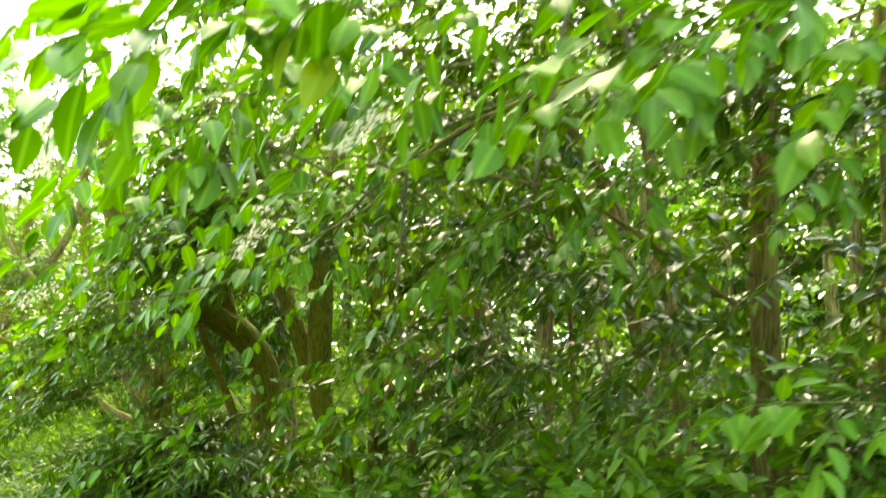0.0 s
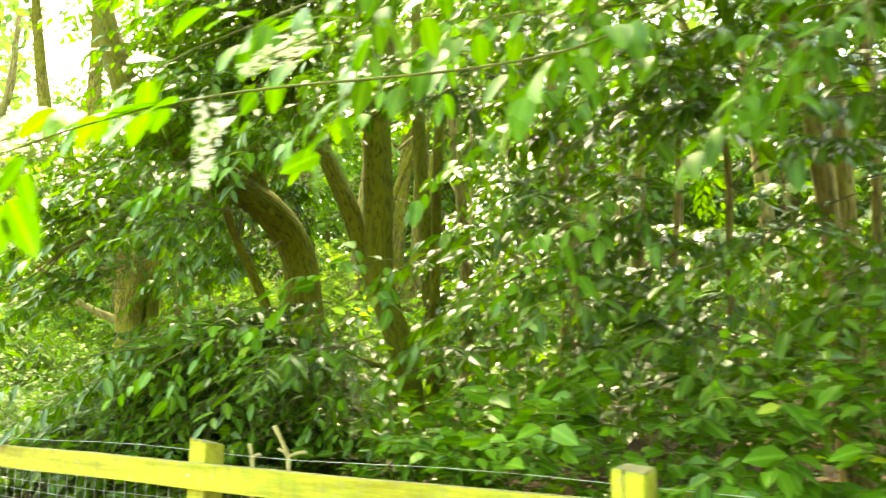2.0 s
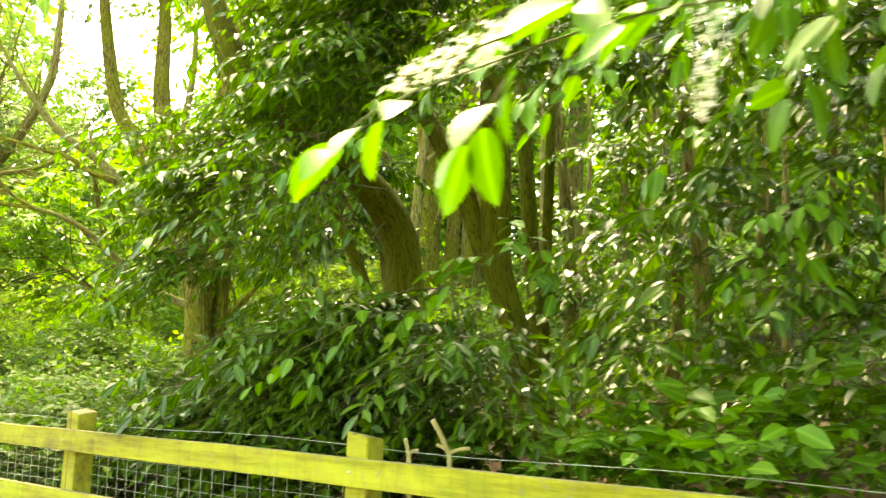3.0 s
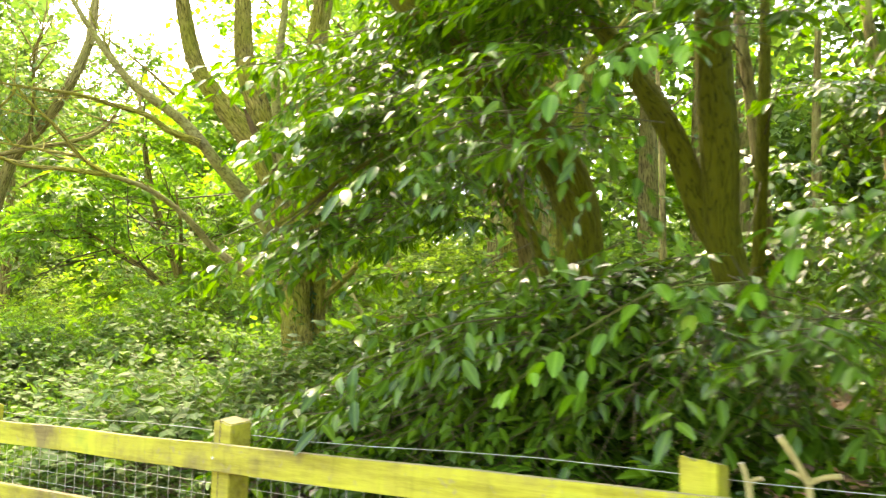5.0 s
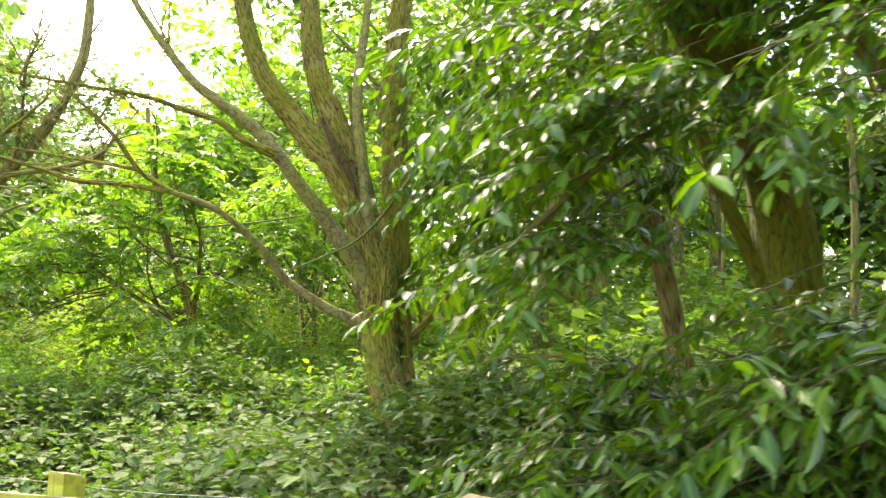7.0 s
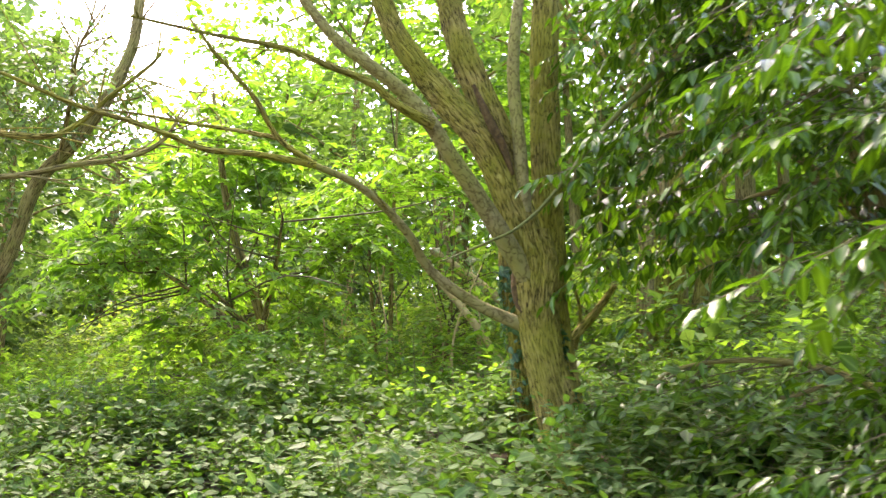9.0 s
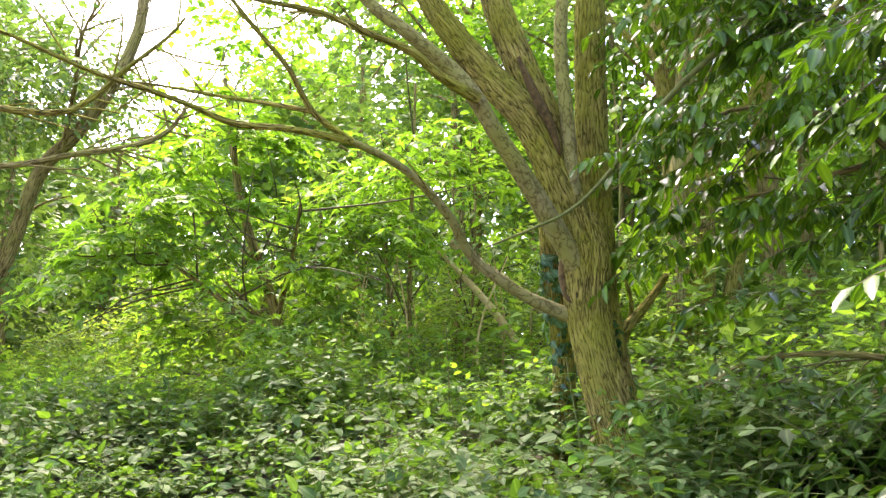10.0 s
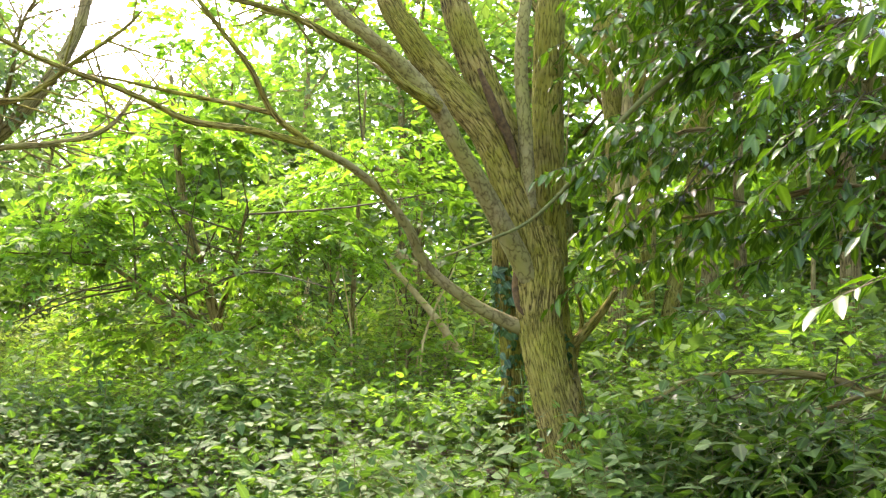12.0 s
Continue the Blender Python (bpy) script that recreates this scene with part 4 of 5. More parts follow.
dark_laurel = laurel("dark laurel with drooping leaf sprays beside the clearing", [
    [(-6.3, 5.2, 0.9, 0.08), (-6.35, 5.1, 1.8, 0.065), (-6.5, 5.0, 2.8, 0.05), (-6.8, 4.9, 3.8, 0.03)],
    [(-6.4, 5.1, 2.2, 0.03), (-6.8, 4.95, 2.7, 0.02), (-7.3, 4.8, 2.85, 0.012), (-7.6, 4.7, 2.7, 0.006)],
    [(-6.35, 5.1, 1.4, 0.025), (-6.8, 4.9, 1.6, 0.018), (-7.3, 4.7, 1.6, 0.01), (-7.6, 4.7, 1.45, 0.005)],
    [(-6.4, 5.05, 2.9, 0.03), (-6.42, 4.98, 3.04, 0.021), (-6.79, 4.94, 2.96, 0.018), (-7.05, 4.95, 2.87, 0.015), (-7.34, 4.96, 2.72, 0.007)],
    [(-6.5, 5.0, 2.9, 0.025), (-6.5, 4.85, 3.3, 0.018), (-6.84, 4.74, 3.23, 0.012), (-7.1, 4.75, 3.16, 0.006)],
    [(-6.4, 5.08, 2.4, 0.02), (-6.63, 5.0, 2.53, 0.017), (-6.97, 4.97, 2.49, 0.016), (-7.09, 5.02, 2.47, 0.014), (-7.46, 5.08, 2.46, 0.007)],
    [(-6.36, 5.1, 1.5, 0.016), (-6.56, 4.75, 1.53, 0.012), (-6.85, 4.7, 1.44, 0.01), (-6.97, 4.76, 1.45, 0.006)]],
    [(-7.5, 4.73, 2.65, 0.35, 0.3, 0.4), (-7.15, 4.69, 2.9, 0.45, 0.35, 0.4), (-6.85, 4.69, 2.5, 0.4, 0.35, 0.4), (-7.35, 4.93, 2.25, 0.35, 0.3, 0.3), (-6.9, 5.0, 2.4, 0.35, 0.35, 0.25),
     (-7.0, 4.5, 1.5, 0.45, 0.3, 0.2), (-7.5, 4.78, 1.4, 0.35, 0.25, 0.15), (-6.9, 4.2, 1.15, 0.4, 0.35, 0.2), (-6.7, 4.8, 3.7, 0.8, 0.6, 0.45), (-6.5, 4.7, 3.0, 0.45, 0.3, 0.4), (-6.5, 4.7, 2.55, 0.4, 0.35, 0.28), (-7.2, 4.9, 3.4, 0.5, 0.4, 0.3)], 560, size=0.1, droop=0.65, bias=(-0.4, -0.15, 0), bark=BROWN)

# low bright shoots just behind the fence
def hedge(label, blobs, n, mat=YOUNG, size=0.098, at=(0, 0, 0)):
    h = thing("laurel_shrub", label, "shrub", at, "laurels along the fence")
    foliage(h, blobs, n, HEDGE_LEAF, mat, 9, 0.34, size, 0.25, bias=(0, -0.5, 0.35), flat=0.6, twigs=GREENTWIG, label="bright young shoots", shell=0.3,
            keep=lambda b: b[:, 1] > 2.58)


hedge("low laurel shrub with bright young leaves behind the fence", [(-2.9, 3.1, 0.95, 0.8, 0.42, 0.35), (-1.9, 3.0, 1.05, 0.7, 0.42, 0.4), (-3.5, 3.1, 0.9, 0.5, 0.35, 0.35)], 480, at=(-2.6, 3.1, 0.55))
hedge("low laurel shrub with broad light-green leaves", [(-1.0, 2.9, 1.15, 0.7, 0.35, 0.45), (-0.1, 2.9, 1.2, 0.7, 0.35, 0.5)], 320, at=(-0.6, 2.95, 0.5))
hedge("dense low laurel under the leaning tree", [(-5.8, 3.4, 0.95, 0.4, 0.35, 0.25), (-5.4, 3.0, 0.85, 0.5, 0.3, 0.22), (-6.2, 3.8, 1.15, 0.4, 0.4, 0.25), (-4.75, 3.15, 0.9, 0.5, 0.35, 0.28), (-4.3, 3.4, 0.95, 0.35, 0.3, 0.25)], 500, LAUREL, 0.09, at=(-6.1, 3.2, 0.6))


# near sprays over the path, with serrated leaves
def bough(label, path_rows, n, mat, size, reach=0.16):
    """A hanging branch end: a thin stem, side shoots and toothed leaves, mostly near the shoots' tips."""
    b = thing("laurel_branch", label, "branch", path_rows[0][:3], "boughs over the path")
    v, t = tube([(x, y, z, r * 0.55) for x, y, z, r in path_rows], 6, 6, 0.02)
    part("stem", v, t, TWIG if mat is LAUREL else GREENTWIG, b)
    line = smooth_line(path_rows, 12)[:, :3]
    way = unit(np.gradient(line, axis=0))
    shoots, ats, alongs = [], [], []
    for k in np.linspace(0.15, 1, max(5, n // 4)):
        i = int(k * (len(line) - 1))
        d = unit(way[i] + rng.normal(0, 0.65, 3) + np.array([0, 0, -0.1])) if k < 0.99 else way[i]
        L = reach * rng.uniform(0.6, 1.3)
        a, e = line[i], line[i] + d * L - np.array([0, 0, 0.25 * L])
        shoots.append((a, (a + e) / 2 + np.array([0, 0, 0.06 * L]), e))
        side = unit(np.cross(d, np.array([0, 0, 1.0])))
        for j, q in enumerate((0.2, 0.4, 0.6, 0.8, 0.92, 1.0)):
            ats.append(a + (e - a) * q)
            alongs.append(d * (0.5 if q < 1 else 1) + side * (0.7 if j % 2 else -0.7) * (q < 1) + rng.normal(0, 0.22, 3) - np.array([0, 0, 0.3 if mat is LAUREL else 0.45]))
    v, t = shoot_mesh([np.array(q) for q in zip(*shoots)], 0.0018)
    part("shoot_growth", v, t, GREENTWIG, b, kind="stuff")
    ats, alongs = np.array(ats), np.array(alongs)
    up = np.array([0, -0.2, 1.0]) + rng.normal(0, 0.35, ats.shape)
    v, t, uv = leaves(SLIM_LEAF if mat is LAUREL else NEAR_LEAF, ats + unit(alongs) * 0.01, alongs, up, size * rng.uniform(0.6, 1.15, len(ats)))
    part("leaf_growth", v, t, mat, b, "toothed glossy leaves", uv, kind="stuff")
    return b


BOUGHS = (
    ("leafy laurel branch hanging over the path", [(-1.95, 1.65, 2.15, 0.006), (-2.24, 1.36, 1.9, 0.005), (-2.6, 0.94, 1.765, 0.004), (-2.7, 0.77, 1.69, 0.003), (-2.84, 0.63, 1.6, 0.002)], 28, YOUNG, 0.085, 0.1),
    ("leafy laurel branch hanging over the path", [(-2.0, 2.3, 2.6, 0.006), (-2.4, 1.6, 2.3, 0.005), (-2.6, 1.2, 2.05, 0.004), (-2.8, 1.0, 1.9, 0.002)], 34, YOUNG, 0.085, 0.16),
    ("laurel branch end with large backlit leaves", [(-1.05, 1.3, 2.35, 0.006), (-1.2, 0.9, 2.2, 0.005), (-1.3, 0.65, 2.1, 0.004), (-1.36, 0.5, 2.03, 0.002)], 22, YOUNG, 0.11, 0.12),
    ("laurel branch end with large backlit leaves", [(-1.4, 1.6, 2.45, 0.006), (-1.6, 1.1, 2.25, 0.005), (-1.75, 0.85, 2.1, 0.003)], 30, YOUNG, 0.1, 0.15),
    ("laurel branch end with large bright leaves", [(-0.5, 1.5, 2.25, 0.006), (-0.55, 1.2, 2.12, 0.005), (-0.62, 0.98, 2.02, 0.003), (-0.7, 0.85, 1.95, 0.002)], 26, YOUNG, 0.1, 0.13),
    ("laurel branch end with large bright leaves", [(-0.8, 1.9, 2.5, 0.006), (-0.86, 1.45, 2.25, 0.005), (-0.95, 1.15, 2.05, 0.003)], 32, YOUNG, 0.09, 0.16),
    ("laurel branch with broad leaves", [(-0.4, 2.6, 1.4, 0.006), (-0.65, 2.2, 1.55, 0.005), (-0.85, 1.9, 1.55, 0.003)], 34, YOUNG, 0.095, 0.18),
    ("laurel branch with broad leaves", [(-1.5, 2.7, 2.5, 0.006), (-1.85, 2.3, 2.3, 0.005), (-2.1, 2.1, 2.05, 0.003)], 36, YOUNG, 0.09, 0.2),
    ("laurel branch with broad leaves", [(-2.2, 2.6, 2.6, 0.006), (-2.5, 2.0, 2.4, 0.005), (-2.65, 1.6, 2.1, 0.003)], 40, YOUNG, 0.09, 0.2),
    ("laurel branch with broad leaves", [(-2.6, 2.9, 2.7, 0.006), (-3.0, 2.3, 2.5, 0.005), (-3.3, 1.9, 2.15, 0.003)], 40, YOUNG, 0.09, 0.22),
    ("laurel branch with broad leaves", [(-1.2, 2.6, 2.7, 0.006), (-1.5, 2.0, 2.55, 0.005), (-1.8, 1.6, 2.3, 0.003)], 40, YOUNG, 0.09, 0.22),
    ("laurel branch with broad leaves", [(-3.2, 3.0, 2.9, 0.006), (-3.7, 2.5, 2.7, 0.005), (-4.0, 2.2, 2.4, 0.003)], 40, LAUREL, 0.09, 0.22),
    ("laurel spray with shining leaves leaning over the fence", [(-5.0, 2.9, 1.5, 0.006), (-5.2, 2.5, 1.45, 0.005), (-5.35, 2.2, 1.33, 0.003)], 26, LAUREL, 0.1, 0.14),
    ("laurel spray with shining leaves leaning over the fence", [(-5.1, 3.1, 2.3, 0.006), (-5.25, 2.7, 2.2, 0.005), (-5.4, 2.35, 2.0, 0.003)], 30, LAUREL, 0.1, 0.18),
    ("laurel spray with shining leaves leaning over the fence", [(-5.2, 3.2, 1.5, 0.006), (-5.4, 2.8, 1.4, 0.005), (-5.6, 2.5, 1.22, 0.003)], 30, LAUREL, 0.1, 0.16),
    ("laurel spray with shining leaves leaning over the fence", [(-5.4, 3.2, 2.6, 0.006), (-5.65, 2.9, 2.5, 0.005), (-5.9, 2.7, 2.2, 0.003)], 34, LAUREL, 0.1, 0.2),
    ("laurel spray with shining leaves leaning over the fence", [(-4.3, 3.1, 2.4, 0.006), (-4.5, 2.7, 2.4, 0.005), (-4.7, 2.4, 2.2, 0.003)], 34, YOUNG, 0.09, 0.2),
    ("laurel spray with shining leaves leaning over the fence", [(-4.4, 3.0, 1.6, 0.006), (-4.6, 2.7, 1.55, 0.005), (-4.8, 2.5, 1.4, 0.003)], 28, YOUNG, 0.09, 0.18),
    ("laurel branch end with bright hanging leaves", [(-1.05, 0.90, 2.19, 0.005), (-1.17, 0.62, 2.10, 0.004), (-1.23, 0.40, 1.87, 0.002)], 30, YOUNG, 0.115, 0.17),
    ("laurel branch end with bright hanging leaves", [(-1.04, 1.18, 2.44, 0.005), (-1.23, 0.90, 2.35, 0.004), (-1.44, 0.68, 2.12, 0.002)], 30, YOUNG, 0.100, 0.17),
    ("laurel branch end with bright hanging leaves", [(-1.45, 1.65, 2.59, 0.005), (-1.54, 1.37, 2.50, 0.004), (-1.62, 1.15, 2.27, 0.002)], 30, YOUNG, 0.090, 0.17),
    ("laurel branch end with bright hanging leaves", [(-1.53, 1.40, 2.44, 0.005), (-1.71, 1.12, 2.35, 0.004), (-1.83, 0.90, 2.12, 0.002)], 30, YOUNG, 0.090, 0.17),
    ("laurel branch end with bright hanging leaves", [(-1.83, 1.25, 2.33, 0.005), (-2.05, 0.97, 2.24, 0.004), (-2.20, 0.75, 2.02, 0.002)], 30, YOUNG, 0.090, 0.17),
    ("laurel branch end with bright hanging leaves", [(-2.34, 1.70, 2.38, 0.005), (-2.47, 1.42, 2.29, 0.004), (-2.61, 1.20, 2.06, 0.002)], 30, YOUNG, 0.085, 0.17),
    ("laurel branch end with bright hanging leaves", [(-1.04, 1.63, 2.61, 0.005), (-1.17, 1.35, 2.52, 0.004), (-1.32, 1.13, 2.29, 0.002)], 30, YOUNG, 0.090, 0.17),
    ("laurel branch end with bright hanging leaves", [(-1.83, 1.98, 2.55, 0.005), (-1.97, 1.70, 2.46, 0.004), (-2.21, 1.48, 2.23, 0.002)], 30, YOUNG, 0.085, 0.17),
    ("laurel branch end with bright hanging leaves", [(-1.23, 2.16, 2.66, 0.005), (-1.34, 1.88, 2.57, 0.004), (-1.47, 1.66, 2.34, 0.002)], 30, YOUNG, 0.085, 0.17),
    ("laurel branch end with bright hanging leaves", [(-0.45, 1.73, 2.41, 0.005), (-0.65, 1.45, 2.32, 0.004), (-0.81, 1.23, 2.09, 0.002)], 30, YOUNG, 0.090, 0.17),
    ("laurel branch end with bright hanging leaves", [(-0.63, 2.66, 2.49, 0.005), (-0.66, 2.38, 2.40, 0.004), (-0.79, 2.16, 2.17, 0.002)], 30, YOUNG, 0.090, 0.17),
    ("laurel branch end with bright hanging leaves", [(-0.32, 2.05, 2.46, 0.005), (-0.45, 1.77, 2.37, 0.004), (-0.56, 1.55, 2.14, 0.002)], 30, YOUNG, 0.100, 0.17),
    ("laurel branch high over the path with backlit leaves", [(-1.8, 1.9, 3.05, 0.006), (-2.2, 1.5, 2.9, 0.004), (-2.5, 1.15, 2.65, 0.002)], 36, YOUNG, 0.095, 0.2),
    ("laurel branch high over the path with backlit leaves", [(-2.6, 2.2, 3.15, 0.006), (-3.0, 1.8, 2.95, 0.004), (-3.3, 1.4, 2.7, 0.002)], 36, YOUNG, 0.095, 0.22),
    ("laurel branch high over the path with backlit leaves", [(-2.0, 2.4, 3.05, 0.006), (-2.6, 2.0, 3.0, 0.004), (-3.0, 1.7, 2.75, 0.002)], 36, YOUNG, 0.095, 0.22),
    ("laurel branch high over the path with backlit leaves", [(-1.6, 1.4, 2.85, 0.006), (-1.95, 1.05, 2.75, 0.004), (-2.2, 0.75, 2.5, 0.002)], 32, YOUNG, 0.095, 0.18),
    ("laurel branch high over the path with backlit leaves", [(-3.2, 2.6, 3.25, 0.006), (-3.7, 2.2, 3.05, 0.004), (-4.1, 1.9, 2.8, 0.002)], 36, YOUNG, 0.09, 0.22),
    ("laurel branch high over the path with backlit leaves", [(-1.2, 1.9, 3.0, 0.006), (-1.45, 1.5, 2.9, 0.004), (-1.65, 1.2, 2.65, 0.002)], 32, YOUNG, 0.09, 0.2),
    ("laurel branch with toothed leaves over the fence", [(-2.35, 1.77, 2.32, 0.005), (-2.55, 1.49, 2.23, 0.004), (-2.77, 1.27, 2.00, 0.002)], 32, YOUNG, 0.085, 0.18),
    ("laurel branch with toothed leaves over the fence", [(-2.30, 2.33, 2.46, 0.005), (-2.36, 2.05, 2.37, 0.004), (-2.46, 1.83, 2.14, 0.002)], 32, YOUNG, 0.085, 0.18),
    ("laurel branch with toothed leaves over the fence", [(-1.87, 2.68, 2.42, 0.005), (-2.04, 2.40, 2.33, 0.004), (-2.13, 2.18, 2.10, 0.002)], 32, YOUNG, 0.085, 0.18),
    ("laurel branch with toothed leaves over the fence", [(-1.33, 2.71, 2.49, 0.005), (-1.42, 2.43, 2.40, 0.004), (-1.54, 2.21, 2.17, 0.002)], 32, YOUNG, 0.090, 0.18),
    ("laurel branch with toothed leaves over the fence", [(-2.75, 3.13, 2.08, 0.005), (-2.85, 2.85, 1.99, 0.004), (-2.99, 2.63, 1.76, 0.002)], 32, YOUNG, 0.085, 0.20),
    ("laurel branch with toothed leaves over the fence", [(-2.65, 2.79, 2.39, 0.005), (-2.84, 2.51, 2.30, 0.004), (-3.05, 2.29, 2.07, 0.002)], 32, YOUNG, 0.085, 0.20),
    ("laurel spray with bright leaves before the upright trunk", [(-4.0, 3.2, 1.9, 0.005), (-4.0, 2.95, 1.85, 0.004), (-4.15, 2.7, 1.7, 0.002)], 28, YOUNG, 0.1, 0.2),
    ("laurel spray with bright leaves before the upright trunk", [(-4.6, 3.3, 1.5, 0.005), (-4.5, 3.0, 1.5, 0.004), (-4.5, 2.75, 1.35, 0.002)], 28, LAUREL, 0.1, 0.2),
    ("laurel spray with bright leaves before the upright trunk", [(-4.2, 3.3, 1.3, 0.005), (-4.3, 3.0, 1.3, 0.004), (-4.4, 2.75, 1.15, 0.002)], 28, LAUREL, 0.1, 0.2),
)
for row in BOUGHS:
    bough(*row)


def raceme(at, way, length=0.15):
    """A spike of small five-petalled flowers."""
    r = thing("flower_spike", "cream spike of small laurel flowers", "flower", at, "laurel flowers")
    way = unit(np.array(way, float))
    a = np.array(at, float)
    v, t = tube([(*a, 0.0016), (*(a + way * length * 0.5 + np.array([0, 0, 0.004])), 0.0013), (*(a + way * length), 0.0008)], 5, 4)
    part("stalk", v, t, GREENTWIG, r)
    vs, ts = [], []
    for k in range(90):
        s = 0.1 + 0.9 * k / 89
        d = unit(rng.normal(size=3))
        d = unit(d - way * (d @ way))
        c = a + way * length * s + d * (0.022 * (1.2 - 0.75 * s) * rng.uniform(0.45, 1.25))
        u = unit(np.cross(d, way) + 1e-6)
        w = np.cross(d, u)
        base = len(vs)
        vs.append(c)
        for j in range(10):
            q = j * math.pi / 5
            rad = 0.0056 if j % 2 == 0 else 0.0026
            vs.append(c + rad * (math.cos(q) * u + math.sin(q) * w) + d * (0.0025 if j % 2 == 0 else 0.0))
        ts += [(base, base + 1 + j, base + 1 + (j + 1) % 10) for j in range(10)]
    part("blossom", np.array(vs), np.array(ts), PETAL, r, kind="stuff", smooth=False)


for at, way in (((-2.62, 0.9, 1.76), (-0.1, 0, -1)), ((-2.78, 0.72, 1.68), (-0.8, -0.35, -0.35)), ((-1.24, 1.02, 2.07), (-0.6, -0.2, -0.5)),
                ((-1.62, 1.05, 1.94), (-0.5, -0.1, -0.6)), ((-1.5, 0.5, 1.97), (-0.3, 0.1, -0.9)), ((-2.5, 1.0, 1.86), (-0.9, -0.2, -0.3))):
    raceme(at, way)

# ---- understorey and wood behind ----
def understorey(label, stems, blobs, n, outline, mat, per, length, size, droop=0.12, flat=0.3, name="maple_tree"):
    p = stems[0][0]
    tree = thing(name, label, "tree", (p[0], p[1], float(ground_height(p[0], p[1]))), "understorey")
    for k, s in enumerate(stems):
        v, t = tube(s, 9, 5, 0.03)
        part("trunk" if k == 0 else "limb", v, t, BROWN, tree)
    if name == "maple_tree":
        fans(tree, blobs, n, outline, mat, 7, 1.0, size, droop, flat, "layered light-green leaves")
    else:
        foliage(tree, blobs, n, outline, mat, per, length, size, droop, out=0.6, flat=flat, label="layered light-green leaves")
    branchlets(tree, stems, 24, TWIG, 1.3, 0.01)


understorey("young maple with low tiers of bright leaves", [
    [(-11.6, 6.6, 1.2, 0.06), (-11.7, 6.4, 2.2, 0.05), (-11.9, 6.1, 3.2, 0.04), (-12.0, 5.9, 4.4, 0.02)],
    [(-11.7, 6.4, 2.2, 0.03), (-11.2, 6.0, 2.7, 0.02), (-10.8, 5.6, 3.0, 0.008)],
    [(-11.7, 6.4, 2.0, 0.03), (-12.1, 5.8, 2.5, 0.02), (-12.4, 5.4, 2.8, 0.008)],
    [(-11.6, 6.5, 1.8, 0.03), (-11.5, 5.9, 2.2, 0.02), (-11.4, 5.4, 2.4, 0.008)]],
    [(-11.95, 5.5, 3.2, 0.75, 0.6, 0.35), (-11.4, 5.9, 2.65, 0.75, 0.5, 0.3), (-11.7, 5.6, 2.2, 0.7, 0.5, 0.25), (-12.3, 5.4, 2.75, 0.6, 0.5, 0.3), (-11.0, 6.5, 3.2, 0.7, 0.6, 0.4), (-10.9, 6.3, 2.7, 0.6, 0.5, 0.3), (-11.9, 5.6, 3.8, 0.8, 0.6, 0.35), (-11.2, 6.1, 2.15, 0.6, 0.4, 0.2), (-10.6, 6.8, 3.7, 0.7, 0.5, 0.35)],
    72, PALM_LEAF, MAPLE, 7, 0.75, 0.14, 0.12, 0.22)
understorey("slender hazel with thin upright stems", [
    [(-10.9, 7.5, 1.4, 0.03), (-10.95, 7.45, 2.2, 0.026), (-10.9, 7.4, 3.4, 0.02), (-10.8, 7.3, 4.6, 0.012)],
    [(-11.2, 7.7, 1.4, 0.025), (-11.35, 7.7, 2.4, 0.02), (-11.4, 7.6, 3.6, 0.012)],
    [(-10.6, 7.7, 1.4, 0.022), (-10.4, 7.7, 2.3, 0.018), (-10.3, 7.6, 3.4, 0.012)],
    [(-10.8, 7.9, 1.4, 0.03), (-10.7, 8.0, 2.6, 0.025), (-10.8, 8.0, 4.0, 0.015)]],
    [(-10.8, 7.3, 3.6, 0.9, 0.7, 0.5), (-10.5, 8.0, 3.1, 0.9, 0.7, 0.5), (-10.3, 8.2, 2.4, 0.7, 0.5, 0.3)], 130, HEART_LEAF, MAPLE, 10, 0.7, 0.105, name="hazel_shrub")
understorey("elder bush with pale-edged leaves in the clearing", [
    [(-13.9, 8.4, 1.6, 0.05), (-14.0, 8.3, 2.6, 0.035), (-13.8, 8.2, 3.4, 0.02)], [(-13.9, 8.4, 1.9, 0.03), (-13.3, 8.0, 2.7, 0.02), (-13.0, 7.8, 3.2, 0.01)]],
    [(-13.8, 8.2, 3.2, 0.9, 0.7, 0.5), (-13.0, 7.9, 3.2, 0.7, 0.6, 0.4), (-14.6, 8.2, 2.9, 0.8, 0.7, 0.4)], 190, LOW_LEAF, BRAMBLE, 11, 0.6, 0.13, name="elder_bush")


